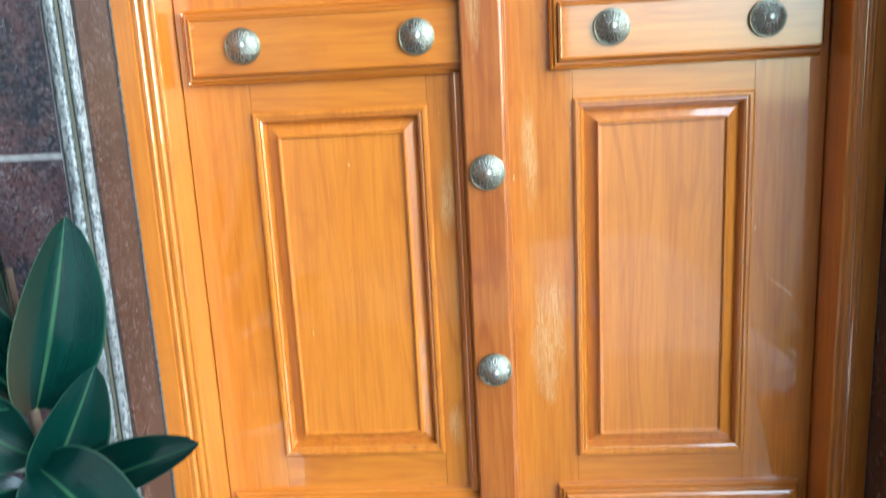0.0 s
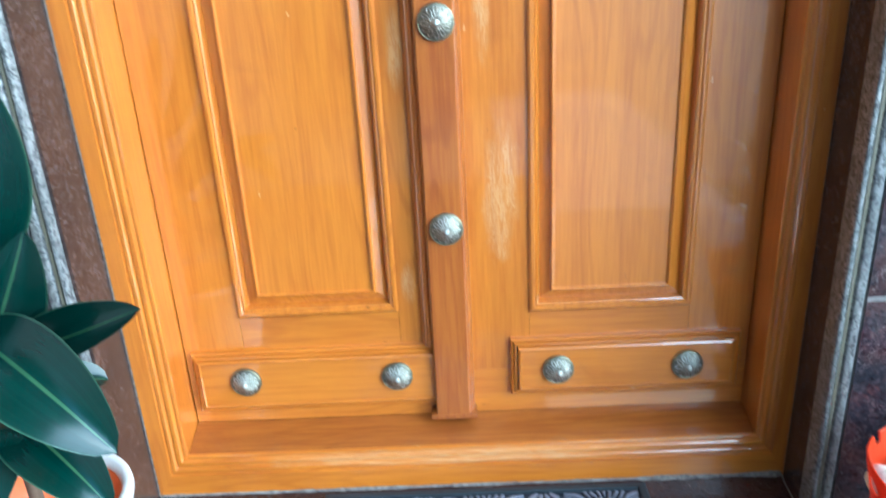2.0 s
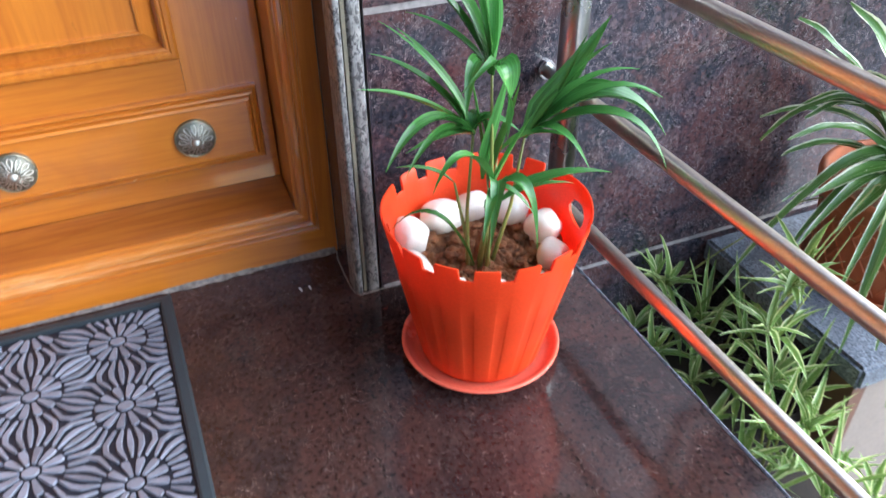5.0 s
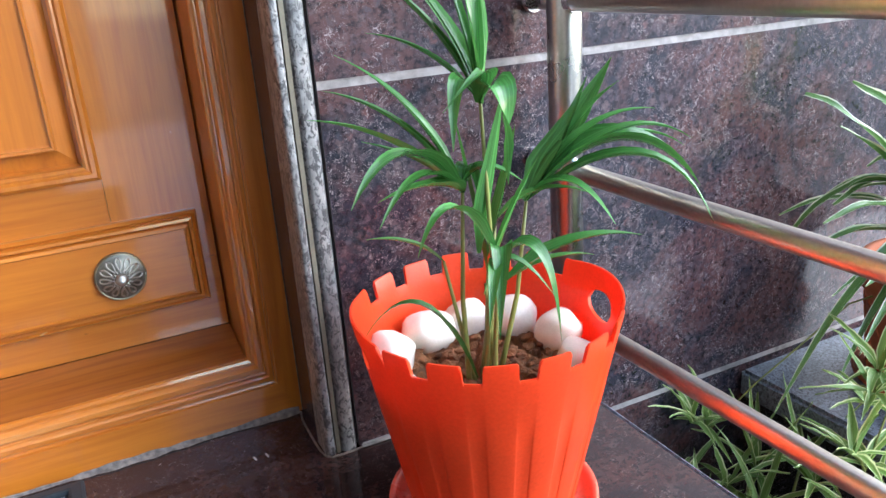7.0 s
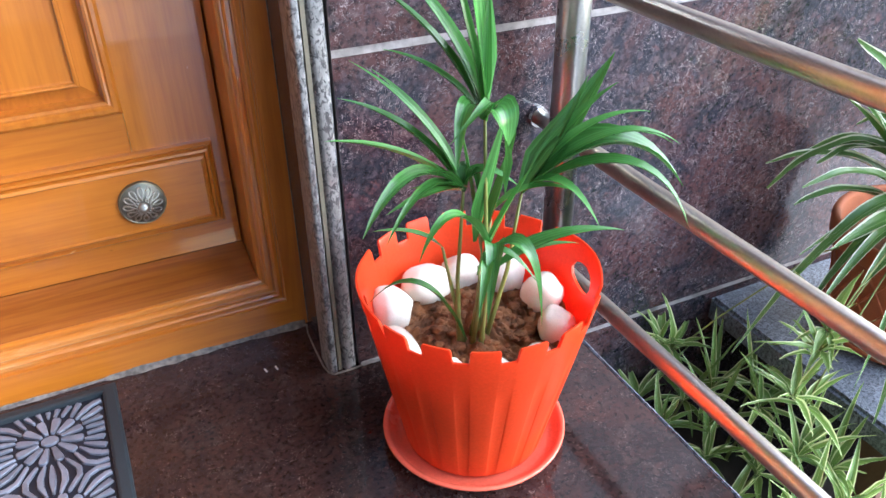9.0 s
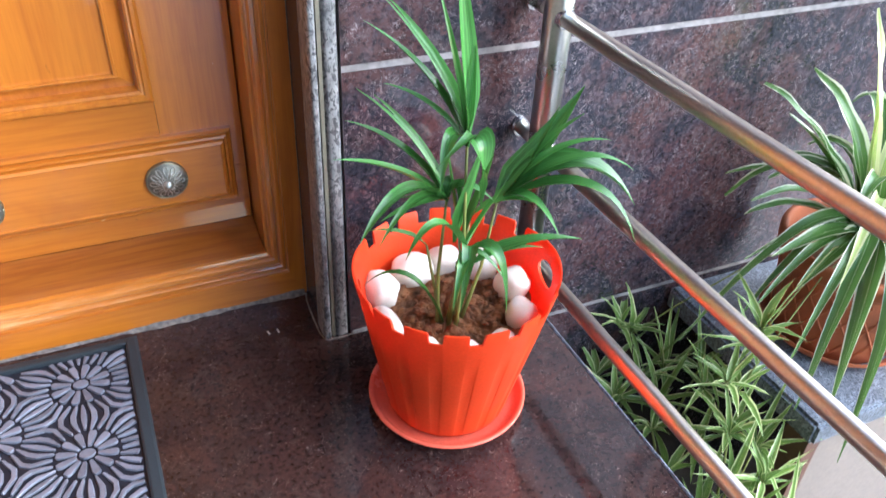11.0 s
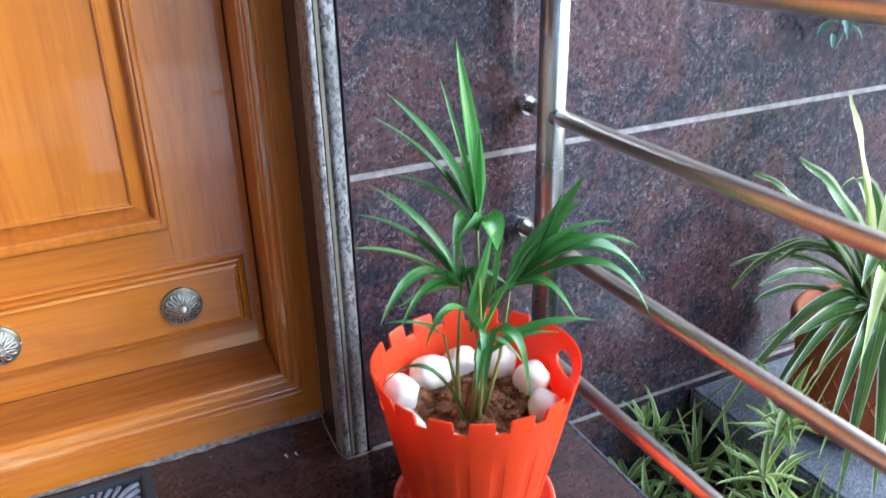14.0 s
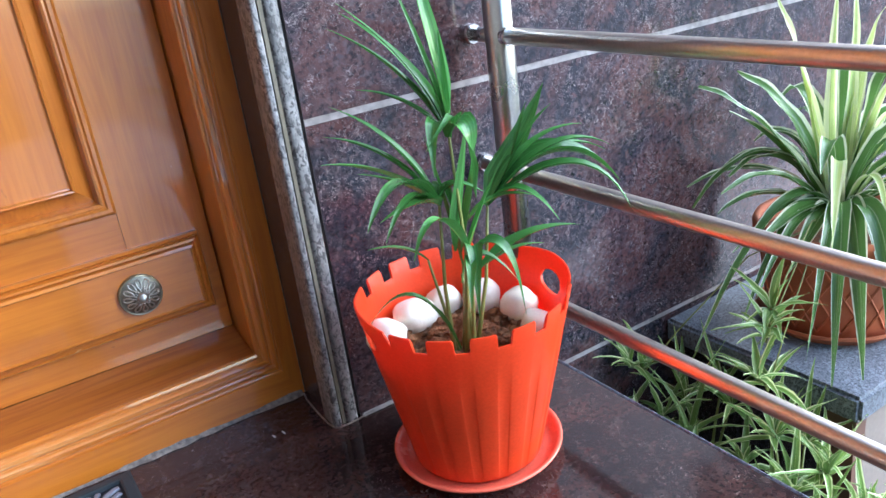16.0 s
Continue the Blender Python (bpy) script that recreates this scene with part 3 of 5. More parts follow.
part("sill_top", bm, WOOD_SHADED_H, frame_thing, "top of the sill, red-brown with the door's shade painted in")
part("sill_board", slab(OPEN_L, OPEN_R, -0.0095, 0.05, 0.0, 0.0845), WOOD_SHADED_H, frame_thing)
for x0, x1 in ((FRAME_L, OPEN_L), (OPEN_R, FRAME_R)):
    part("jamb_stop", slab(x0, x1, -0.0095, 0.05, 0.0855, DOOR_TOP + 0.1), WOOD_V, frame_thing)

# ---------------- door leaves ----------------
MOULD = [(0.0, 0.001), (0.0, -0.004), (0.004, -0.0075), (0.0085, -0.0075), (0.011, -0.004), (0.0135, -0.0045), (0.0165, -0.002), (0.0175, 0.006), (0.020, 0.013)]
FIELD = [(0.020, 0.013), (0.0385, 0.005), (0.039, -0.002), (0.041, -0.004), (0.0435, -0.0035), (0.0445, 0.001), (0.047, 0.0015)]
BOARD = [(0.0, 0.0), (0.0, -0.009), (0.003, -0.013), (0.006, -0.010), (0.0075, -0.016), (0.011, -0.0165), (0.0125, -0.013), (0.0135, -0.021), (0.017, -0.0235), (0.019, -0.0205), (0.021, -0.0205)]
door_left = thing("door_1", "glossy varnished teak door leaf with raised panels", "door", kind="structure")
door_right = thing("door_2", "glossy varnished teak door leaf with keyhole", "door", kind="structure")
for leaf, xs, panel, low, upper, box, heights in (
        (door_left, (OPEN_L + 0.002, -0.0365), (-0.391, -0.0955), (0.331, 0.955), 1.177, (-0.491, -0.0365), ((0.1365, 0.263), (1.003, 1.124))),
        (door_right, (-0.0355, OPEN_R - 0.002), (0.143, 0.4355), (0.319, 0.9525), 1.173, (0.107, 0.5305), ((0.1490, 0.266), (0.999, 1.115)))):
    z_low = 0.106
    part("bottom_rail", slab(xs[0], xs[1], 0.0, 0.04, z_low, 0.2), WOOD_H, leaf)
    part("stile", slab(xs[0], panel[0], 0.0, 0.04, 0.2004, DOOR_TOP), WOOD_V if leaf == door_left else WOOD_WORN_SHEEN, leaf)
    part("stile", slab(panel[1], xs[1], 0.0, 0.04, 0.2004, DOOR_TOP), WOOD_SHEEN_LEFT if leaf == door_left else WOOD_V, leaf)
    for z0, z1 in ((0.2004, low[0]), (low[1], upper), (1.86, DOOR_TOP)):
        part("rail", slab(panel[0] + 0.0006, panel[1] - 0.0006, 0.0, 0.04, z0, z1), WOOD_H, leaf)
    for z0, z1 in (low, (upper, 1.86)):
        part("moulding", nested(*panel, z0, z1, MOULD, fill=False), WOOD_V, leaf)
        part("panel", nested(*panel, z0, z1, FIELD), WOOD_PANEL, leaf)
    for z0, z1 in heights:
        bm = nested(*box, z0, z1, BOARD)
        if leaf == door_left or z0 > 0.5:
            for v in bm.verts:
                if v.co.x > box[1] - 0.03:
                    v.co.x = box[1] - (0.0006 if leaf == door_left else 0.0) - 0.0004 * (v.co.y > -0.001)
        part("cross_board", bm, WOOD_H, leaf)
# cover strip between the leaves, with a moulding along it
part("cover_strip", extruded([(-0.0362, 0.0), (-0.0362, -0.031), (-0.0345, -0.0345), (-0.0325, -0.036), (0.0255, -0.036), (0.0275, -0.0345), (0.0285, -0.031), (0.0305, -0.0305), (0.0325, -0.028), (0.0335, -0.024), (0.0360, -0.021), (0.0370, -0.016), (0.0370, 0.0)], 0.1265, DOOR_TOP), WOOD_RED, door_left)
part("strip_foot", slab(-0.046, 0.0405, -0.038, -0.001, 0.1160, 0.1260, 0.002), WOOD_RED, door_left)
for z0, z1 in ((0.2635, 1.0025), (1.1245, DOOR_TOP)):
    part("moulding", extruded([(-0.0365, 0.0), (-0.0365, -0.022), (-0.041, -0.0235), (-0.044, -0.019), (-0.047, -0.0165), (-0.049, -0.017), (-0.052, -0.012), (-0.055, -0.008), (-0.056, 0.0)], z0, z1), WOOD_RED, door_left)


def rosette(leaf, x, y, z, first=[]):
    """A cast flower knob: dish, ring of petals, beaded boss."""
    if not first:
        def turned(profile, steps=40):
            bm = lathe(profile, steps=steps)
            bmesh.ops.rotate(bm, cent=(0, 0, 0), matrix=Matrix.Rotation(math.pi / 2, 3, 'X'), verts=bm.verts)
            return bm
        dish = part("knob", turned([(0.0288, 0.0), (0.0288, 0.0035), (0.0270, 0.0060), (0.0250, 0.0064), (0.0225, 0.0072), (0.0165, 0.0118), (0.0110, 0.0142), (0.0, 0.0150)]), BRONZE, leaf, "antique silver flower knob", smooth=True)
        petals = bmesh.new()
        for k in range(12):
            a = 2 * math.pi * k / 12
            loop = []
            for j in range(13):
                b = 2 * math.pi * j / 12
                r = 0.0172 + 0.0064 * math.cos(b)
                w = 0.0042 * math.sin(b) * (0.66 + 0.34 * math.cos(b))
                h = 0.0068 + (0.0245 - r) * 0.62 - 0.010 * max(0.0, 0.0165 - r)
                loop.append((r * math.cos(a) - w * math.sin(a), -h - 0.0004, r * math.sin(a) + w * math.cos(a)))
            tube(loop, 0.00115, 6, petals)
        beads = bmesh.new()
        for k in range(16):
            a = 2 * math.pi * k / 16
            tube([(0.0078 * math.cos(a), -0.0176, 0.0078 * math.sin(a)), (0.0112 * math.cos(a), -0.0152, 0.0112 * math.sin(a))], 0.00135, 6, beads)
        edge = bmesh.new()
        tube([(0.0276 * math.cos(2 * math.pi * k / 40), -0.0050, 0.0276 * math.sin(2 * math.pi * k / 40)) for k in range(41)], 0.0014, 8, edge)
        part("rim", edge, BRASS, dish, smooth=True)
        part("petal_ring", petals, SILVER, dish, smooth=True)
        part("bead_ring", beads, SILVER, dish, smooth=True)
        part("boss", turned([(0.0078, 0.0145), (0.0076, 0.0182), (0.0062, 0.0212), (0.0034, 0.0228), (0.0, 0.0232)], 24), SILVER, dish, smooth=True)
        first.append(dish)
        dish.location = (x, y, z)
        return dish
    made = copy_thing(first[0], pose(x, y, z))
    made.parent = leaf
    return made


for x, z in ((-0.388, 1.063), (-0.105, 1.063), (-0.390, 0.206), (-0.106, 0.206)):
    rosette(door_left, x, -0.0205, z)
for z in (0.501, 0.842):
    rosette(door_left, 0.0, -0.036, z)
for x, z in ((0.204, 1.061), (0.444, 1.061), (0.194, 0.2065), (0.432, 0.2065)):
    rosette(door_right, x, -0.0205, z)
bm = lathe([(0.027, 0.0), (0.027, 0.004), (0.0245, 0.007), (0.020, 0.007)], steps=36)
bmesh.ops.rotate(bm, cent=(0, 0, 0), matrix=Matrix.Rotation(math.pi / 2, 3, 'X'), verts=bm.verts)
lock = part("lock", bm, BRASS, door_right, "round brass and steel door lock", smooth=False)
lock.location = (0.079, 0.0, 1.240)
bm = lathe([(0.019, 0.0), (0.019, 0.010), (0.017, 0.0115), (0.010, 0.0115), (0.009, 0.0125), (0.0, 0.0125)], steps=36)
bmesh.ops.rotate(bm, cent=(0, 0, 0), matrix=Matrix.Rotation(math.pi / 2, 3, 'X'), verts=bm.verts)
part("cylinder", bm, SILVER, lock)
bm = slab(-0.0008, 0.0008, -0.0128, -0.012, -0.006, 0.0)
lathe_hole = lathe([(0.002, -0.0001), (0.002, 0.0001)], steps=12)
bmesh.ops.rotate(lathe_hole, cent=(0, 0, 0), matrix=Matrix.Rotation(math.pi / 2, 3, 'X'), verts=lathe_hole.verts)
bmesh.ops.translate(lathe_hole, vec=(0, -0.0127, 0.0005), verts=lathe_hole.verts)
part("keyhole", bm, RUBBER, lock)
part("keyhole", lathe_hole, RUBBER, lock)

# ---------------- railing ----------------
RAIL_X, POST_Y = 0.893, -0.268
railing = thing("railing", "polished steel pipe railing along the porch edge", "railing", at=(RAIL_X, POST_Y, 0))
part("post", tube([(0, 0, 0), (0, 0, 0.86)], 0.0183, 28), STEEL, railing, smooth=True)
part("base_plate", lathe([(0.034, 0.0), (0.034, 0.004), (0.031, 0.006), (0.019, 0.006)], steps=32), STEEL, railing)
for z in (0.127, 0.304, 0.481, 0.654, 0.830):
    rail = part("rail", tube([(0, -0.012, z), (0, -0.4, z), (0, -0.9, z), (0, -2.1, z)], 0.0102, 20), BRUSHED, railing, smooth=True)
    part("stub", tube([(0, 0.01, z), (0, 0.056, z)], 0.0095, 20), STEEL, rail, smooth=True)
    part("end_cap", tube([(0, 0.054, z), (0, 0.0585, z), (0, 0.0625, z)], [0.0125, 0.0135, 0.0125], 24), CHROME, rail, smooth=False)
    bm = tube([(0, -0.014, z), (0, -0.0215, z)], [0.0135, 0.0118], 20)
    part("weld_collar", bm, CHROME, rail, smooth=False)

# ---------------- the red pot ----------------
POT = Vector((0.7215, -0.375, 0.0))
pot = thing("flower_pot", "orange-red plastic pot with castle-notched rim", "flower pot", at=POT)
TEETH = 17


GRIPS = (-0.20, math.pi - 0.20)


def pot_wall():
    """The tapered wall: slats that end in teeth, and two arched grips with oval holes."""
    bm = bmesh.new()
    z0, h_low, h_top, hole_z = 0.010, 0.2125, 0.2305, 0.201
    pitch = 2 * math.pi / TEETH

    def away(a):
        return min((abs((a - g + math.pi) % (2 * math.pi) - math.pi), g) for g in GRIPS)[0]

    cols = []
    for k in range(TEETH):
        a0 = k * pitch + 0.10
        for f, out, top in ((0.0, 0.75, h_top - 0.0022), (0.03, 0.95, h_top), (0.2, 1, h_top), (0.42, 1, h_top), (0.59, 0.95, h_top), (0.62, 0.75, h_top - 0.0022), (0.635, 0.5, h_low + 0.002), (0.66, 0.05, h_low), (0.81, 0, h_low), (0.965, 0.05, h_low), (0.985, 0.5, h_low + 0.002)):
            a = a0 + pitch * f
            if away(a) > 0.43:
                cols.append((a % (2 * math.pi), out, top, 0.0))
    for g in GRIPS:
        for k in range(25):
            d = -0.42 + 0.84 * k / 24
            hole = 0.0135 * math.sqrt(max(0.0, 1 - (d / 0.21) ** 2))
            cols.append(((g + d) % (2 * math.pi), 1, h_top + 0.004 * max(0.0, math.cos(d * 3.4)), hole))
    cols.sort()
    grid = []
    for a, out, top, hole in cols:
        column = []
        for inner in (0, 1):
            side = []
            for k, z in enumerate((z0, 0.022, 0.09, 0.148, 0.166, hole_z - hole, hole_z + hole + 0.0004, top - 0.0025, top)):
                r = 0.080 + (z - z0) / 0.2165 * 0.0452
                if inner:
                    r -= 0.0030 if k < 8 else 0.0022
                else:
                    r += (0.0010 * out - 0.0003 if 0 < k < 4 else 0.0003) - (0.0008 if k == 8 else 0.0)
                side.append(bm.verts.new((r * math.cos(a), r * math.sin(a) - 0.028 * z, z - 0.010 * r * (math.cos(a) + 1.4 * math.sin(a)) * -1 * z / 0.23)))
            column.append(side)
        grid.append((column, hole))
    n = len(grid)
    for k in range(n):
        (a, ha), (b, hb) = grid[k], grid[(k + 1) % n]
        gap = ha > 0 or hb > 0
        for s in (0, 1):
            for f in range(8):
                if not (gap and f == 5):
                    bm.faces.new((a[s][f], b[s][f], b[s][f + 1], a[s][f + 1]))
        if gap:
            bm.faces.new((a[0][5], b[0][5], b[1][5], a[1][5]))
            bm.faces.new((a[0][6], b[0][6], b[1][6], a[1][6]))
        bm.faces.new((a[0][8], b[0][8], b[1][8], a[1][8]))
        bm.faces.new((a[0][0], b[0][0], b[1][0], a[1][0]))
    return bm


body = part("body", pot_wall(), RED_PLASTIC, pot, smooth=True)
body.data.set_sharp_from_angle(angle=radians(24))
part("base", lathe([(0.0775, 0.0085), (0.0775, 0.013)], steps=40), RED_PLASTIC, pot)
part("saucer", lathe([(0.080, 0.0), (0.0880, 0.0010), (0.0985, 0.0085), (0.1030, 0.0130), (0.1056, 0.0150), (0.1066, 0.0166), (0.1064, 0.0182), (0.1045, 0.0188), (0.1016, 0.0180), (0.0990, 0.0155), (0.0950, 0.0090), (0.0900, 0.0055), (0.0860, 0.0048), (0.0, 0.0046)], steps=72, cap=False), PINK_PLASTIC, pot, "faded coral-red saucer", smooth=True)

# soil, lumpy
bm = bmesh.new()
rings = []
for i in range(29):
    r = 0.1035 * i / 28
    ring = []
    for k in range(96):
        a = 2 * math.pi * k / 96
        p = Vector((r * math.cos(a), r * math.sin(a), 0))
        z = 0.152 + 0.014 * math.exp(-(r / 0.04) ** 2) + 0.012 * noise.noise(p * 34) + 0.012 * abs(noise.noise(p * 80)) + 0.007 * abs(noise.noise(p * 190))
        ring.append(bm.verts.new(POT + Vector((p.x, p.y, z))))
    rings.append(ring)
for a, b in zip(rings, rings[1:]):
    for k in range(96):
        bm.faces.new((a[k], a[(k + 1) % 96], b[(k + 1) % 96], b[k]))
bmesh.ops.remove_doubles(bm, verts=bm.verts, dist=0.0004)
rnd = random.Random(17)
for k in range(70):
    a, r, size = rnd.uniform(0, 2 * math.pi), 0.075 * math.sqrt(rnd.random()), rnd.uniform(0.0025, 0.0065)
    p = Vector((r * math.cos(a), r * math.sin(a), 0))
    top = 0.152 + 0.014 * math.exp(-(r / 0.04) ** 2) + 0.012 * noise.noise(p * 34) + 0.006
    for v in bmesh.ops.create_icosphere(bm, subdivisions=2, radius=size)["verts"]:
        lump = 1 + 0.45 * noise.noise(v.co * 320 + Vector((k * 1.7, 0, 0)))
        v.co = POT + p + Vector((v.co.x * lump * 1.3, v.co.y * lump, top + v.co.z * lump * 0.8))
tagged(part("soil", bm, SOIL, smooth=False), "crumbly brown potting soil in the red pot", "soil", kind="stuff")


def pebble(at, size, turn, seed):
    bm = bmesh.new()
    bmesh.ops.create_icosphere(bm, subdivisions=3, radius=1.0)
    for v in bm.verts:
        d = v.co.normalized()
        p = 1 + 0.20 * noise.noise(d * 1.3 + Vector((seed, 0, 0)))
        v.co = Vector((math.copysign(abs(d.x) ** 0.80, d.x) * size[0] * p, math.copysign(abs(d.y) ** 0.80, d.y) * size[1] * p, math.copysign(abs(d.z) ** 0.80, d.z) * size[2] * p))
    ob = part("pebble", bm, PEBBLE, smooth=True)
    ob.matrix_world = pose(*at, *turn)
    return tagged(ob, "smooth white garden pebble on the soil", "pebble", "pebbles in the red pot")


for k, (x, y, size, turn) in enumerate((
        (0.700, -0.299, (0.030, 0.022, 0.022), (8, 6, 12)), (0.645, -0.322, (0.021, 0.026, 0.022), (0, 14, 20)),
        (0.746, -0.293, (0.022, 0.018, 0.022), (12, 0, -10)), (0.788, -0.319, (0.024, 0.022, 0.024), (0, 8, -30)),
        (0.808, -0.372, (0.022, 0.023, 0.022), (6, 0, 10)), (0.793, -0.425, (0.021, 0.019, 0.018), (0, 0, 40)),
        (0.630, -0.384, (0.016, 0.030, 0.016), (0, 12, 14)), (0.656, -0.436, (0.020, 0.015, 0.014), (0, 0, 140)),
        (0.697, -0.460, (0.021, 0.014, 0.014), (0, 0, 170)), (0.748, -0.458, (0.018, 0.014, 0.013), (0, 0, 20)))):
    pebble((x, y, 0.154 + size[2] * 0.72), size, turn, k * 3.7)


# ---------------- leaves ----------------
def blade(bm, base, ctrl, tip, width, fold=0.25, steps=12, shape="palm", up=(0, 0, 1), wave=0.0, blunt=3.2):
    """A leaf along a bent line from base over ctrl to tip, folded along its midrib; u runs across it and v along it."""
    uv = bm.loops.layers.uv.verify()
    base, ctrl, tip, up = Vector(base), Vector(ctrl), Vector(tip), Vector(up)
    rows = []
    for k in range(steps + 1):
        t = k / steps
        p = base * (1 - t) ** 2 + ctrl * 2 * t * (1 - t) + tip * t * t
        d = ((ctrl - base) * (1 - t) + (tip - ctrl) * t).normalized()
        side = d.cross(up)
        side = side.normalized() if side.length > 1e-4 else Vector((1, 0, 0))
        nrm = side.cross(d).normalized()
        if shape == "spear":
            w = width * min(1.0, 0.35 + 2.6 * t) * (1 - t ** 1.5) + 0.0003
        elif shape == "palm":
            w = width * (min(1.0, t * 3 + 0.2) * (1 - t ** 2.4) * (1 - 0.25 * t)) + 0.0003
        elif shape == "lance":
            w = width * math.sin(math.pi * min(1.0, 0.12 + 0.88 * t)) ** 0.75 + 0.0003
        elif shape == "broad":
            w = width * (math.sin(math.pi * min(1.0, t * 0.97 + 0.03) ** 0.9) ** 0.62) + 0.0005
        else:
            w = width * (0.62 + 0.38 * min(1, t * 2.5)) * (1 - t ** blunt) + 0.0004
        rip = wave * width * math.sin(9 * t + base.x * 50)
        flutter = wave * width * 0.8 * math.sin(23 * t + tip.x * 70)
        row = []
        for u in (-1, -0.5, 0, 0.5, 1):
            lift = abs(u) ** 1.4 * fold * w + (rip * u + flutter * u * u if wave else 0)
            row.append((bm.verts.new(p + side * (u * w / 2) + nrm * lift), (u + 1) / 2, t))
        rows.append(row)
    for a, b in zip(rows, rows[1:]):
        for k in range(4):
            f = bm.faces.new((a[k][0], a[k + 1][0], b[k + 1][0], b[k][0]))
            f.smooth = True
            for loop, (_, u, t) in zip(f.loops, (a[k], a[k + 1], b[k + 1], b[k])):
                loop[uv].uv = (u, t)
    return bm


def leaf_part(name, parent, material, *args, **more):
    return part(name, blade(bmesh.new(), *args, **more), material, parent, smooth=True)


# young palm in the red pot
palm = thing("palm_plant", "young green palm with narrow arching leaves", "potted plant", at=POT)


def P(x, y, z):
    return Vector((x, y, z)) - POT


CROWN, LEFT, RIGHT, LOW = P(0.700, -0.428, 0.420), P(0.690, -0.408, 0.345), P(0.758, -0.398, 0.322), P(0.708, -0.430, 0.285)
for foot, top, bend in ((P(0.702, -0.405, 0.152), CROWN, (0.006, -0.006, 0)), (P(0.690, -0.400, 0.152), LEFT, (-0.004, 0, 0)), (P(0.718, -0.402, 0.152), RIGHT, (0.006, 0, 0)), (P(0.708, -0.412, 0.152), LOW, (0, 0, 0)), (P(0.712, -0.396, 0.152), P(0.724, -0.40, 0.31), (0, 0, 0)), (P(0.698, -0.398, 0.152), P(0.672, -0.40, 0.285), (0, 0, 0)), (P(0.706, -0.394, 0.152), P(0.712, -0.405, 0.27), (0.002, 0, 0)), (P(0.714, -0.408, 0.152), P(0.706, -0.41, 0.26), (0, 0, 0))):
    mid = (foot + top) / 2 + Vector(bend)
    part("stem", tube([foot, foot.lerp(mid, 0.5), mid, mid.lerp(top, 0.5), top], [0.0030, 0.0026, 0.0022, 0.0018, 0.0014], 8), STEM, palm, smooth=True)
PALM = [
    (CROWN, P(0.693, -0.425, 0.52), P(0.690, -0.405, 0.612), 0.026), (CROWN, P(0.688, -0.420, 0.50), P(0.676, -0.395, 0.575), 0.013),
    (CROWN, P(0.690, -0.40, 0.50), P(0.648, -0.330, 0.548), 0.016), (CROWN, P(0.672, -0.40, 0.50), P(0.611, -0.373, 0.540), 0.015),
    (CROWN, P(0.670, -0.405, 0.47), P(0.628, -0.380, 0.478), 0.011), (CROWN, P(0.703, -0.460, 0.468), P(0.708, -0.452, 0.358), 0.030),
    (CROWN, P(0.705, -0.465, 0.472), P(0.646, -0.470, 0.425), 0.014),
    (LEFT, P(0.665, -0.385, 0.42), P(0.630, -0.347, 0.451), 0.015), (LEFT, P(0.650, -0.390, 0.42), P(0.592, -0.366, 0.437), 0.016),
    (LEFT, P(0.630, -0.415, 0.41), P(0.562, -0.418, 0.425), 0.016), (LEFT, P(0.620, -0.455, 0.43), P(0.563, -0.492, 0.375), 0.021),
    (LEFT, P(0.655, -0.430, 0.37), P(0.600, -0.445, 0.362), 0.016), (LEFT, P(0.70, -0.41, 0.38), P(0.733, -0.435, 0.352), 0.018),
    (LEFT, P(0.675, -0.43, 0.37), P(0.640, -0.400, 0.355), 0.014), (LEFT, P(0.700, -0.40, 0.40), P(0.715, -0.40, 0.30), 0.016),
    (RIGHT, P(0.815, -0.385, 0.36), P(0.880, -0.362, 0.432), 0.032), (RIGHT, P(0.815, -0.385, 0.385), P(0.862, -0.395, 0.415), 0.014),
    (RIGHT, P(0.845, -0.425, 0.415), P(0.905, -0.458, 0.322), 0.040), (RIGHT, P(0.850, -0.465, 0.410), P(0.880, -0.500, 0.303), 0.017),
    (RIGHT, P(0.840, -0.425, 0.410), P(0.900, -0.450, 0.365), 0.015), (RIGHT, P(0.82, -0.40, 0.40), P(0.885, -0.42, 0.39), 0.013),
    (P(0.715, -0.425, 0.262), P(0.770, -0.448, 0.310), P(0.842, -0.455, 0.288), 0.020), (P(0.715, -0.42, 0.26), P(0.760, -0.430, 0.285), P(0.805, -0.435, 0.272), 0.012),
    (LOW, P(0.660, -0.450, 0.390), P(0.622, -0.460, 0.318), 0.016), (LOW, P(0.730, -0.470, 0.345), P(0.738, -0.478, 0.222), 0.019),
    (LOW, P(0.705, -0.450, 0.34), P(0.685, -0.468, 0.235), 0.018), (P(0.702, -0.412, 0.29), P(0.712, -0.43, 0.37), P(0.716, -0.437, 0.432), 0.024),
    (P(0.712, -0.405, 0.28), P(0.735, -0.41, 0.35), P(0.742, -0.41, 0.395), 0.018), (LOW, P(0.72, -0.44, 0.30), P(0.745, -0.46, 0.255), 0.010),
    (P(0.672, -0.40, 0.285), P(0.645, -0.40, 0.315), P(0.605, -0.395, 0.318), 0.010),
    (P(0.695, -0.405, 0.168), P(0.640, -0.425, 0.315), P(0.606, -0.362, 0.214), 0.011), (P(0.724, -0.40, 0.31), P(0.76, -0.41, 0.35), P(0.80, -0.44, 0.33), 0.012),
]
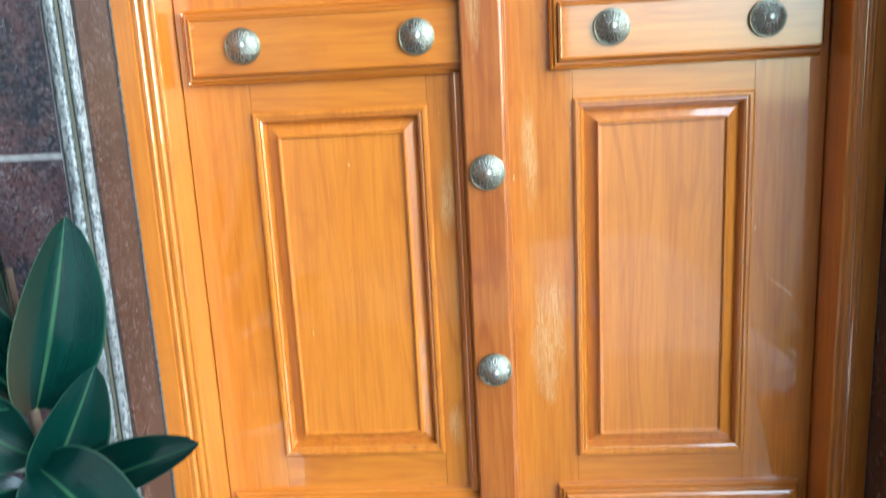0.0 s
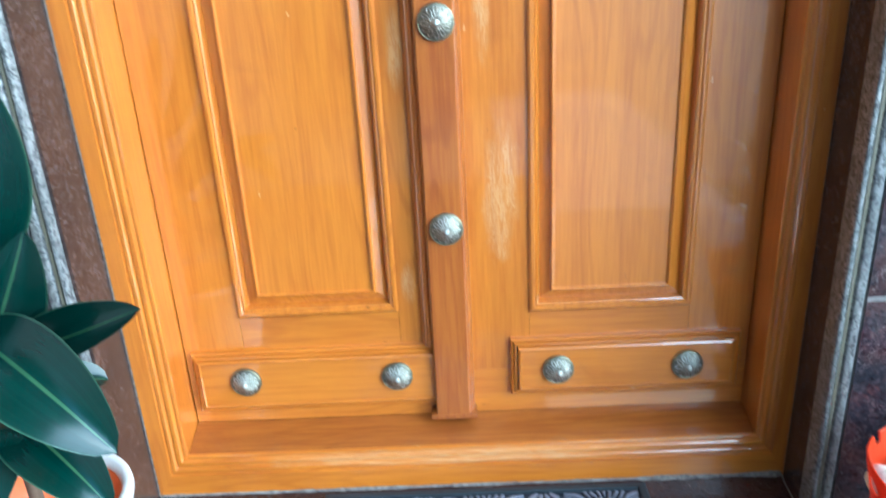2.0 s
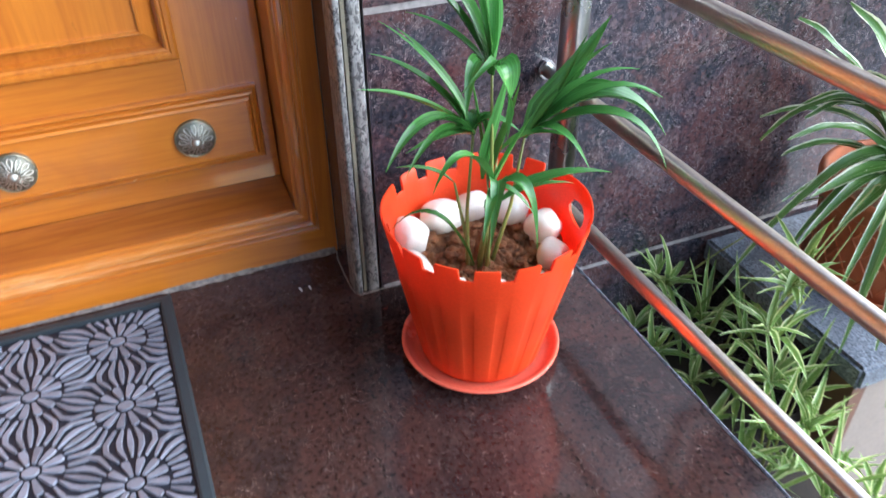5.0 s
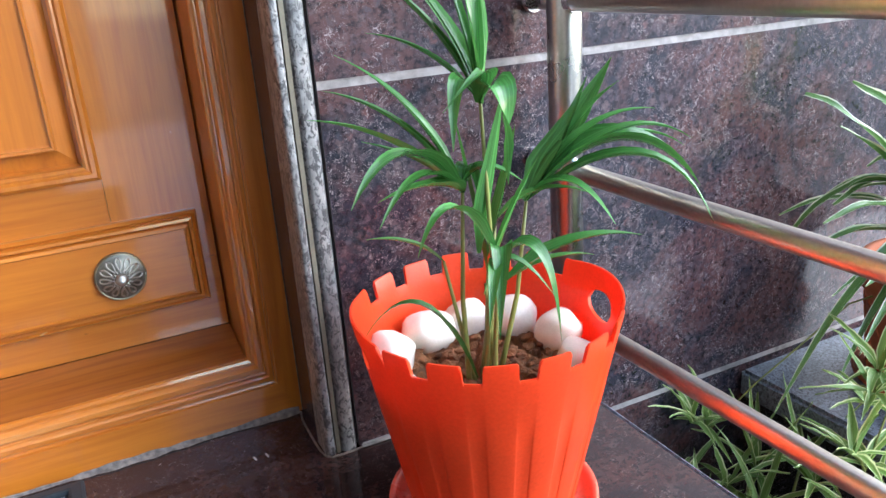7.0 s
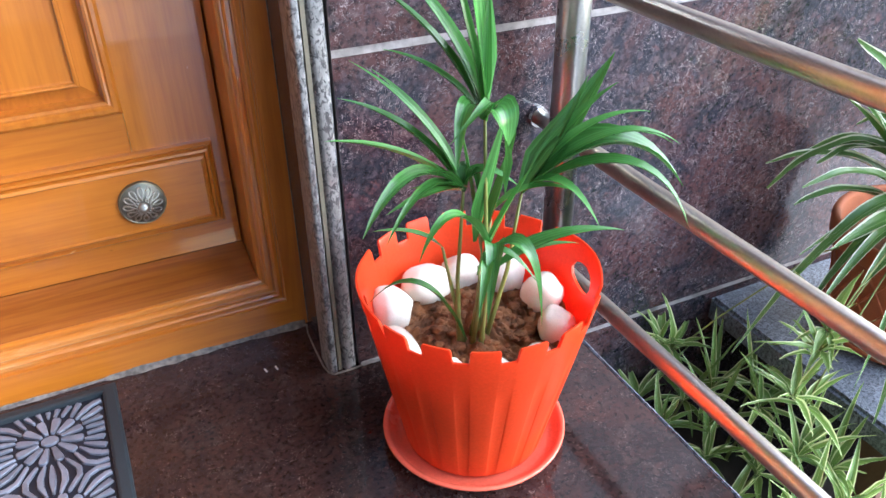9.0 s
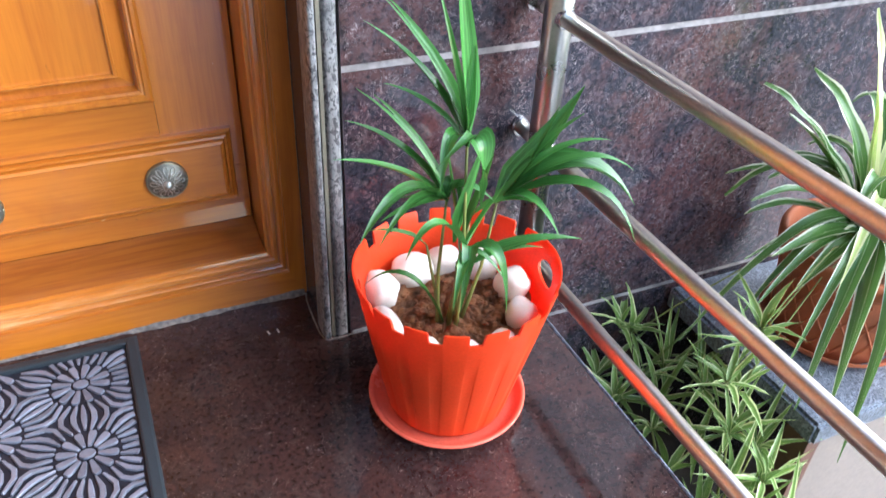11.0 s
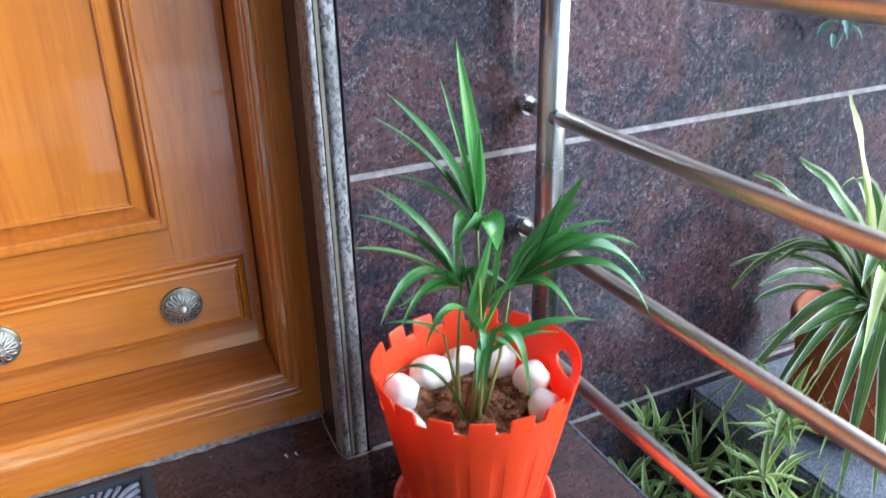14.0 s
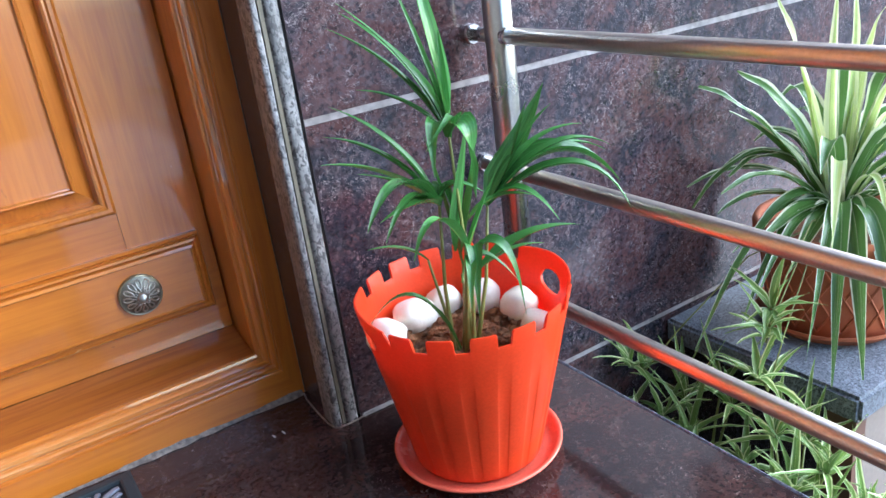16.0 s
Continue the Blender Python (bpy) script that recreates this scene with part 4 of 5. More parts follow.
PALM += [
    (CROWN, P(0.682, -0.415, 0.50), P(0.632, -0.360, 0.560), 0.010), (CROWN, P(0.700, -0.43, 0.48), P(0.706, -0.42, 0.53), 0.010), (CROWN, P(0.670, -0.445, 0.475), P(0.655, -0.465, 0.395), 0.018),
    (LEFT, P(0.660, -0.40, 0.43), P(0.610, -0.350, 0.462), 0.010), (LEFT, P(0.640, -0.440, 0.40), P(0.590, -0.470, 0.350), 0.013), (LEFT, P(0.660, -0.400, 0.38), P(0.615, -0.380, 0.395), 0.012),
    (RIGHT, P(0.800, -0.39, 0.36), P(0.842, -0.375, 0.42), 0.014), (RIGHT, P(0.850, -0.41, 0.40), P(0.915, -0.425, 0.352), 0.014), (RIGHT, P(0.780, -0.43, 0.37), P(0.800, -0.47, 0.31), 0.013),
    (P(0.712, -0.405, 0.26), P(0.700, -0.400, 0.35), P(0.690, -0.395, 0.42), 0.014), (P(0.705, -0.410, 0.25), P(0.725, -0.425, 0.33), P(0.752, -0.43, 0.37), 0.014), (LOW, P(0.690, -0.46, 0.31), P(0.672, -0.475, 0.250), 0.012),
]
for base, ctrl, tip, width in PALM:
    leaf_part("leaf", palm, PALM_LEAF, base, ctrl, tip, width * (1.42 if base == RIGHT else 1.22), fold=0.30)

# ---------------- doormat ----------------
MAT = Vector((0.0470, -0.3065, 0.0))
doormat = thing("doormat", "dark rubber doormat with pale flower pattern", "doormat", at=MAT)
HX, HY = 0.2985, 0.2025
part("backing", slab(-HX + 0.004, HX - 0.004, -HY + 0.004, HY - 0.004, 0.0, 0.0032), RUBBER, doormat)
bm = bmesh.new()
rings = []
for d, z in ((0.0, 0.0), (0.0, 0.005), (0.003, 0.0085), (0.013, 0.0095), (0.016, 0.0085), (0.017, 0.0030)):
    rings.append([bm.verts.new(p) for p in ((-HX + d, -HY + d, z), (HX - d, -HY + d, z), (HX - d, HY - d, z), (-HX + d, HY - d, z))])
for a, b in zip(rings, rings[1:]):
    for k in range(4):
        bm.faces.new((a[k], a[(k + 1) % 4], b[(k + 1) % 4], b[k]))
part("border", bm, RUBBER_EDGE, doormat, "smooth dark rubber border")
IX, IY = HX - 0.0185, HY - 0.0185


def pad(bm, line, widths, z=0.0066):
    """A raised bar of the mat along a line, kept inside the border."""
    pts = [Vector((*p, 0)) for p in line]
    if any(abs(p.x) > IX or abs(p.y) > IY for p in pts):
        rows = []
        for a, b, wa, wb in zip(pts, pts[1:], widths, widths[1:]):
            rows += [(a.lerp(b, f / 4), wa + (wb - wa) * f / 4) for f in range(4)]
        rows = [(p, w) for p, w in rows if abs(p.x) < IX - 0.001 and abs(p.y) < IY - 0.001]
        if len(rows) < 5:
            return
        pts, widths = [p for p, w in rows], [w for p, w in rows]
    n = len(pts)
    rings = []
    for shrink, up in ((0.0, 0.0028), (0.0002, z - 0.0009), (0.0005, z - 0.0003), (0.0010, z)):
        rim = []
        for s in (1, -1):
            order = range(n) if s == 1 else range(n - 1, -1, -1)
            for k in order:
                d = (pts[min(k + 1, n - 1)] - pts[max(k - 1, 0)]).normalized()
                w = max(0.0004, 0.395 * widths[k] - shrink)
                p = pts[k] + s * w * Vector((-d.y, d.x, 0)) + d * (shrink if k == 0 else -shrink if k == n - 1 else 0)
                rim.append(bm.verts.new((max(-IX, min(IX, p.x)), max(-IY, min(IY, p.y)), up)))
        rings.append(rim)
    m = len(rings[0])
    for low, top in zip(rings, rings[1:]):
        for k in range(m):
            bm.faces.new((low[k], low[(k + 1) % m], top[(k + 1) % m], top[k]))
    bm.faces.new(rings[-1])


S = 0.127
centres = []
for c in range(-5, 6):
    for r in range(-4, 5):
        x, y = -0.0020 + c * 0.11, 0.0025 + r * S + (S / 2 if c % 2 else 0)
        if abs(x) < IX + 0.09 and abs(y) < IY + 0.09:
            centres.append(Vector((x, y, 0)))
for c in centres:
    if abs(c.x) < IX - 0.004 and abs(c.y) < IY - 0.004:
        bm = bmesh.new()
        pad(bm, [(c.x + 0.0098 * math.cos(radians(d)), c.y) for d in (180, 150, 120, 90, 60, 30, 0)], [0.002, 0.0098, 0.0170, 0.0196, 0.0170, 0.0098, 0.002])
        heart = part("flower", bm, MAT_PAD, doormat)
    else:
        heart = doormat
    for k in range(12):
        a = radians(30 * k + 15)
        u = Vector((math.cos(a), math.sin(a), 0))
        bm = bmesh.new()
        pad(bm, [(c + u * r).to_2d() for r in (0.0125, 0.0135, 0.018, 0.029, 0.0335, 0.0365, 0.0375)], [0.0044, 0.0062, 0.0082, 0.0122, 0.0128, 0.0100, 0.0056])
        if len(bm.verts):
            part("petal", bm, MAT_PAD, heart)
        else:
            bm.free()
    for deg in (30, 90, 150):
        a = radians(deg)
        u, w = Vector((math.cos(a), math.sin(a), 0)), Vector((-math.sin(a), math.cos(a), 0))
        m = c + u * S / 2
        for k in (-2, -1, 0, 1, 2):
            half = (0.0225, 0.0250, 0.0262)[abs(k)]
            swell, tight = ((0.0, 0.0), (0.0128, 0.0066), (0.0282, 0.0150))[abs(k)]
            sign = (k > 0) - (k < 0)
            line = [(m + u * (half * f) + w * sign * (swell - (swell - tight) * max(0.0, abs(f) - 0.22) / 0.78)).to_2d() for f in (-1, -0.92, -0.6, -0.24, 0.24, 0.6, 0.92, 1)]
            bm = bmesh.new()
            pad(bm, line, [0.0022, 0.0042, 0.0068, 0.0092, 0.0092, 0.0068, 0.0042, 0.0022] if abs(k) < 2 else [0.0030, 0.0052, 0.0070, 0.0084, 0.0084, 0.0070, 0.0052, 0.0030])
            if len(bm.verts):
                part("bar", bm, MAT_PAD, doormat)
            else:
                bm.free()

# small paint marks on the floor by the sill
for x, y, turn in ((0.526, -0.1615, 12), (0.540, -0.1625, 8)):
    fleck = part("paint_fleck", slab(-0.0011, 0.0011, -0.0045, 0.0045, 0.0, 0.0006, 0.0003), WHITE_PAINT)
    fleck.matrix_world = pose(x, y, 0.0, 0, 0, turn)
    tagged(fleck, "small white paint fleck on the dark floor", "paint fleck", "paint flecks by the sill")

# ---------------- lower ledge with spider plants ----------------
structure("ledge_slab", slab(1.252, 3.0, -0.570, WALL_Y - 0.001, -0.13, -0.085, 0.006), GREY_SLAB, "speckled grey granite ledge slab", "ledge")
structure("ledge_wall", slab(1.292, 3.0, -0.555, -0.515, GROUND_Z, -0.131), PLASTER, "beige painted wall under the ledge", "wall")
structure("ledge_leg", slab(1.262, 1.290, -0.560, -0.515, GROUND_Z, -0.131), BROWN_WOOD, "brown upright board under the ledge", "ledge")


def clay_pot(name, at, r0, r1, h, label):
    ob = thing(name, label, "flower pot", at=at)
    body = part("body", lathe([(0.0, 0.0), (r0 - 0.004, 0.0), (r0, 0.004), (r0 + (r1 - r0) * 0.8, h * 0.80), (r1 - 0.004, h * 0.81)], steps=64, cap=False), CLAY, ob, smooth=True)
    part("rim", lathe([(r1 - 0.006, h * 0.81), (r1 + 0.003, h * 0.815), (r1 + 0.007, h * 0.84), (r1 + 0.009, h * 0.96), (r1 + 0.006, h), (r1 - 0.001, h), (r1 - 0.004, h * 0.97), (r1 - 0.007, h * 0.815)], steps=64, cap=False), CLAY, ob, smooth=True)
    part("soil", lathe([(0.0, h * 0.86), (0.05, h * 0.85), (r1 - 0.0075, h * 0.83)], steps=32, cap=False), SOIL, ob, "dry dark soil")
    # raised lattice pressed into the wall
    for k in range(18):
        for turn in (1, -1):
            line = []
            for j in range(9):
                f = j / 8
                a, z = 2 * math.pi * k / 18 + turn * 0.62 * f, h * (0.10 + 0.62 * f)
                r = r0 + (r1 - r0) * z / h + 0.0002
                line.append((r * math.cos(a), r * math.sin(a), z))
            part("rib", tube(line, 0.0022, 5), CLAY, body)
    return ob


def spider(name, at, tips, material, label, width=0.02, seed=1, extra=0, reach=0.25, rise=0.12, fall=0.2):
    ob = thing(name, label, "potted plant", at=at)
    rnd = random.Random(seed)
    for tip, lift, *own in tips:
        tip = Vector(tip) - Vector(at)
        base = Vector((tip.x, tip.y, 0)).normalized() * 0.012
        flat = Vector((tip.x, tip.y, 0))
        ctrl = flat * rnd.uniform(0.38, 0.56) + Vector((rnd.uniform(-0.024, 0.024), rnd.uniform(-0.024, 0.024), max(tip.z, 0) + lift * rnd.uniform(0.85, 1.15)))
        lean = (rnd.uniform(-0.25, 0.25), rnd.uniform(-0.25, 0.25), 1.0)
        leaf_part("leaf", ob, own[0] if own else material, base, ctrl, tip, width * (0.74 if own else 0.94) * rnd.uniform(0.7, 1.25), fold=0.25, steps=20, shape="strap", up=lean, wave=rnd.uniform(0.02, 0.08), blunt=rnd.choice((1.5, 2.0, 2.6, 3.4)))
    for k in range(extra):
        a = rnd.uniform(0, 2 * math.pi)
        d = Vector((math.cos(a), math.sin(a), 0))
        far, up = reach * rnd.uniform(0.45, 1.0), rise * rnd.uniform(0.4, 1.25)
        tip = d * far + Vector((0, 0, up - fall * rnd.uniform(0.1, 1.0)))
        ctrl = d * far * 0.5 + Vector((0, 0, up + 0.05))
        leaf_part("leaf", ob, material, d * 0.01, ctrl, tip, width * rnd.uniform(0.7, 1.1), fold=0.3, steps=10, shape="strap", wave=0.05)
    return ob


BIG = Vector((1.450, -0.398, 0.100))
big_pot = clay_pot("clay_pot", (1.450, -0.398, -0.0845), 0.100, 0.122, 0.184, "lattice-patterned terracotta pot on the grey ledge")
part("saucer", lathe([(0.102, 0.0002), (0.119, 0.020), (0.122, 0.021), (0.1225, 0.016), (0.106, -0.0003)], (0, 0, 0), 48, cap=False), CLAY, big_pot)
spider("spider_plant", BIG, [
    ((1.275, -0.262, 0.338), -0.06), ((1.395, -0.240, 0.335), -0.05), ((1.318, -0.285, 0.290), -0.04), ((1.278, -0.245, 0.130), 0.19), ((1.288, -0.225, 0.160), 0.08), ((1.332, -0.232, 0.150), 0.16),
    ((1.250, -0.320, 0.145), 0.06), ((1.225, -0.345, 0.190), 0.05), ((1.240, -0.400, 0.120), 0.07), ((1.300, -0.300, 0.190), 0.07), ((1.262, -0.440, 0.075), 0.09), ((1.215, -0.375, 0.105), 0.10), ((1.118, -0.385, -0.021), 0.15), ((1.205, -0.400, -0.010), 0.12), ((1.185, -0.440, 0.060), 0.10), ((1.190, -0.520, -0.014), 0.15), ((1.217, -0.545, -0.058), 0.15),
    ((1.300, -0.545, -0.094), 0.14), ((1.285, -0.600, -0.145), 0.15), ((1.350, -0.560, -0.060), 0.14), ((1.400, -0.580, -0.130), 0.13), ((1.450, -0.585, -0.040), 0.14),
    ((1.388, -0.315, 0.455), -0.10, SPIDER_CREAM), ((1.378, -0.335, 0.430), -0.13, SPIDER_CREAM), ((1.405, -0.400, 0.470), -0.16, SPIDER_CREAM), ((1.500, -0.370, 0.470), -0.16, SPIDER_CREAM), ((1.268, -0.500, 0.118), 0.20, SPIDER_CREAM), ((1.545, -0.440, 0.320), 0.02, SPIDER_CREAM),
    ((1.600, -0.420, 0.260), 0.18), ((1.520, -0.550, 0.020), 0.15), ((1.480, -0.480, 0.270), 0.05, SPIDER_CREAM), ((1.385, -0.520, 0.060), 0.18, SPIDER_CREAM), ((1.560, -0.390, 0.420), -0.05, SPIDER_CREAM),
    ((1.640, -0.500, 0.080), 0.16), ((1.580, -0.570, -0.060), 0.14), ((1.660, -0.360, 0.170), 0.18), ((1.590, -0.300, 0.300), 0.16), ((1.470, -0.560, 0.150), 0.14, SPIDER_CREAM), ((1.530, -0.530, 0.210), 0.15, SPIDER_CREAM),
], SPIDER_LEAF, "large spider plant with white-edged arching leaves", width=0.0365, seed=4, extra=14, reach=0.20, rise=0.18, fall=0.10)

# plantlets that hang from it on thin runners
def plantlet(at, stems, leaves, reach, seed, material, width=0.0145):
    """Short stems with tufts of pointed leaves that arch out in all directions."""
    rnd = random.Random(seed)
    ob = thing("spider_plantlet", "small pale-striped spider plant offshoot on a runner", "potted plant", "hanging plantlets", at=at)
    for s in range(stems):
        a = rnd.uniform(0, 2 * math.pi)
        foot = Vector((0, 0, 0))
        top = Vector((math.cos(a) * 0.022, math.sin(a) * 0.022, rnd.uniform(-0.035, 0.045))) if s else Vector((0, 0, 0.01))
        if s:
            part("stem", tube([foot, (foot + top) / 2 + Vector((0.003, 0, 0.004)), top], 0.0018, 6), STEM, ob, smooth=True)
        for k in range(leaves):
            b = 2 * math.pi * (k + rnd.uniform(-0.4, 0.4)) / leaves
            d = Vector((math.cos(b), math.sin(b), 0))
            far, lean = reach * rnd.uniform(0.5, 1.2), radians(rnd.uniform(-25, 72))
            tip = top + d * far * math.cos(lean) + Vector((0, 0, far * math.sin(lean)))
            ctrl = top.lerp(tip, 0.45) + Vector((rnd.uniform(-0.1, 0.1) * far, rnd.uniform(-0.1, 0.1) * far, 0.16 * far))
            leaf_part("leaf", ob, material, top + d * 0.003, ctrl, tip, width * rnd.uniform(0.7, 1.15), fold=0.35, steps=9, shape="spear", wave=0.06)
    return ob


for k, (x, y, z, stems, leaves, reach) in enumerate(((1.178, -0.470, 0.046, 2, 9, 0.085), (1.169, -0.476, -0.075, 2, 8, 0.085), (1.150, -0.245, -0.140, 2, 9, 0.095), (1.190, -0.455, -0.010, 1, 8, 0.06))):
    baby = plantlet((x, y, z), stems, leaves, reach, 20 + k, SPIDER_PALE)
    far = BIG - Vector((x, y, z))
    part("runner", tube([far, far * 0.55 + Vector((0, 0, 0.06)), far * 0.2 + Vector((0, 0, 0.03)), (0, 0, 0.0)], 0.0013, 6), STEM, baby, smooth=True)

# added black trough for the deep shade below the porch edge, crowded with spider plants
trough = thing("planter", "added black trough standing for the shade among the low plants", "planter", at=(1.095, -0.62, GROUND_Z))
bm = slab(-0.145, 0.145, -0.42, 0.40, 0.0, 0.44, 0.006)
part("body", bm, SHADE_BLACK, trough)
part("rim", slab(-0.150, 0.150, -0.425, 0.405, 0.4405, 0.452, 0.003), SHADE_BLACK, trough)
part("soil", slab(-0.138, 0.138, -0.412, 0.392, 0.4525, 0.456, 0.001), SHADE_FILL, trough, "near-black fill standing for the shade between the plants")
rnd = random.Random(71)
for k, (x, y, z, n) in enumerate(((1.105, -0.285, -0.185, 3), (1.190, -0.345, -0.155, 4), (1.120, -0.430, -0.200, 3), (1.165, -0.530, -0.145, 4), (1.090, -0.590, -0.215, 3), (1.165, -0.665, -0.190, 4), (1.100, -0.740, -0.245, 4), (1.170, -0.850, -0.250, 4))):
    low = thing("spider_plant", "narrow-leaved spider plant with pale stripes", "potted plant", "spider plants below the porch", at=(x, y, GROUND_Z + 0.4565))
    rise = z - (GROUND_Z + 0.4565)
    for s in range(n):
        a = 2 * math.pi * s / n + rnd.uniform(-0.5, 0.5)
        foot = Vector((0.016 * math.cos(a), 0.016 * math.sin(a), 0))
        top = Vector((0.042 * math.cos(a), 0.042 * math.sin(a), rise * rnd.uniform(0.55, 1.05)))
        part("stem", tube([foot, foot.lerp(top, 0.5) + Vector((0, 0, 0.01)), top], [0.003, 0.0024, 0.0018], 6), STEM, low, smooth=True)
        for j in range(10):
            b = 2 * math.pi * (j + rnd.uniform(-0.4, 0.4)) / 10
            d = Vector((math.cos(b), math.sin(b), 0))
            far, lean = rnd.uniform(0.05, 0.14), radians(rnd.uniform(-25, 75))
            tip = top + d * far * math.cos(lean) + Vector((0, 0, far * math.sin(lean)))
            ctrl = top.lerp(tip, 0.45) + Vector((rnd.uniform(-0.1, 0.1) * far, rnd.uniform(-0.1, 0.1) * far, 0.16 * far))
            leaf_part("leaf", low, SPIDER_PALE, top + d * 0.003, ctrl, tip, rnd.uniform(0.010, 0.0175), fold=0.35, steps=9, shape="spear", wave=0.06)

# ---------------- wall niche ----------------
NX0, NX1, NZ0, NZ1 = NICHE
niche = thing("niche_frame", "grey granite frame round a wall niche", "niche frame", kind="structure")
NSEC = [(0.0, 0.0, WALL_Y + 0.003), (0.0, 0.0, WALL_Y - 0.008), (0.006, 0.006, WALL_Y - 0.018), (0.022, 0.022, WALL_Y - 0.022), (0.040, 0.040, WALL_Y - 0.018), (0.050, 0.050, WALL_Y - 0.006), (0.050, 0.050, WALL_Y + 0.003)]
for side in range(4):
    part("frame_strip", mitred(NX0 - 0.046, NX1 + 0.046, NZ0 - 0.040, NZ1 + 0.040, NSEC, side), NICHE_STONE, niche)
part("shelf", slab(NX0 + 0.001, NX1 - 0.001, WALL_Y + 0.004, 0.049, NZ0 + 0.0005, NZ0 + 0.004), GREY_SLAB, niche)
bowl = thing("flower_bowl", "small orange plastic bowl in the wall niche", "flower pot", at=(1.545, -0.105, NZ0 + 0.0045))
part("body", lathe([(0.0, 0.0), (0.055, 0.0), (0.081, 0.05), (0.088, 0.085), (0.085, 0.085), (0.078, 0.05), (0.053, 0.004), (0.0, 0.004)], steps=40, cap=False), ORANGE, bowl)
part("soil", lathe([(0.0, 0.058), (0.0785, 0.060), (0.04, 0.066), (0.0, 0.068)], steps=24, cap=False), SOIL, bowl, "dry brown soil")
purple = thing("trailing_plant", "purple striped trailing plant spilling from the niche", "potted plant", at=(1.545, -0.105, NZ0 + 0.07))
rnd = random.Random(8)
N = Vector((1.545, -0.105, NZ0 + 0.07))
for k in range(6):
    foot = Vector((rnd.uniform(-0.05, 0.05), -0.06, 0.0))
    end = Vector((rnd.uniform(-0.04, 0.14), rnd.uniform(-0.17, -0.13), rnd.uniform(-0.17, -0.02)))
    mid = Vector(((foot.x + end.x) / 2, -0.13, 0.03))
    line = [foot * (1 - t) ** 2 + mid * 2 * t * (1 - t) + end * t * t for t in (0, 0.2, 0.4, 0.6, 0.8, 1.0)]
    part("stem", tube(line, 0.0016, 6), PURPLE_STEM, purple, smooth=True)
    for t in (3, 5):
        for s in (-1, 1):
            d = Vector((s * rnd.uniform(0.045, 0.085), rnd.uniform(-0.03, 0.0), rnd.uniform(-0.04, 0.02)))
            leaf_part("leaf", purple, PURPLE_LEAF, line[t], line[t] + d * 0.6 + Vector((0, 0, 0.01)), line[t] + d * 1.2, 0.034, fold=0.3, steps=8, shape="lance")
for base, ctrl, tip, width, material in (
        ((1.540, -0.235, 0.600), (1.44, -0.270, 0.605), (1.385, -0.275, 0.585), 0.024, DARK_PURPLE), ((1.535, -0.225, 0.690), (1.47, -0.255, 0.650), (1.390, -0.262, 0.600), 0.020, DARK_PURPLE),
        ((1.520, -0.200, 0.690), (1.47, -0.230, 0.720), (1.435, -0.240, 0.640), 0.026, PURPLE_LEAF), ((1.600, -0.245, 0.590), (1.54, -0.280, 0.560), (1.490, -0.285, 0.535), 0.030, BROWN_LEAF)):
    leaf_part("leaf", purple, material, Vector(base) - N, Vector(ctrl) - N, Vector(tip) - N, width, fold=0.25, steps=10, shape="lance", up=(0.2, -0.8, 0.6))

hanger = thing("trailing_plant", "grey-green leafy sprig hanging below the niche", "potted plant", at=(1.425, -0.240, NZ0 - 0.050))
rnd = random.Random(31)
part("stem", tube([(0.055, 0.045, 0.062), (0.035, 0.012, 0.066), (0.012, -0.012, 0.045), (0.004, -0.010, 0.01), (0.0, -0.004, -0.055)], 0.0016, 6), PURPLE_STEM, hanger, smooth=True)
for k in range(13):
    a, z = k * 2.4, 0.03 - 0.0065 * k
    d = Vector((math.cos(a), math.sin(a) * 0.55 - 0.25, 0)) * rnd.uniform(0.035, 0.055)
    leaf_part("leaf", hanger, GREY_LEAF, (0, -0.008, z), d * 0.55 + Vector((0, -0.008, z + 0.008)), d + Vector((0, -0.008, z - rnd.uniform(0.005, 0.03))), 0.017, fold=0.3, steps=8, shape="lance")

# ---------------- rubber plant on the other side of the door ----------------
WP = Vector((-0.592, -0.392, 0.0))
white_pot = thing("flower_pot", "white plastic pot with orange inside", "flower pot", at=WP)
part("body", lathe([(0.090, 0.0), (0.108, 0.004), (0.117, 0.030), (0.121, 0.090), (0.120, 0.170), (0.116, 0.224), (0.123, 0.228), (0.126, 0.238), (0.125, 0.247), (0.121, 0.250), (0.113, 0.249), (0.108, 0.235)], steps=56, cap=False), WHITE_PLASTIC, white_pot, smooth=True)
part("liner", lathe([(0.1075, 0.234), (0.098, 0.16), (0.0, 0.158)], steps=48, cap=False), ORANGE, white_pot, "orange inner wall of the pot", smooth=True)
rubber = thing("rubber_plant", "rubber plant with large glossy dark green leaves", "potted plant", at=WP)


def Q(x, y, z):
    return Vector((x, y, z)) - WP


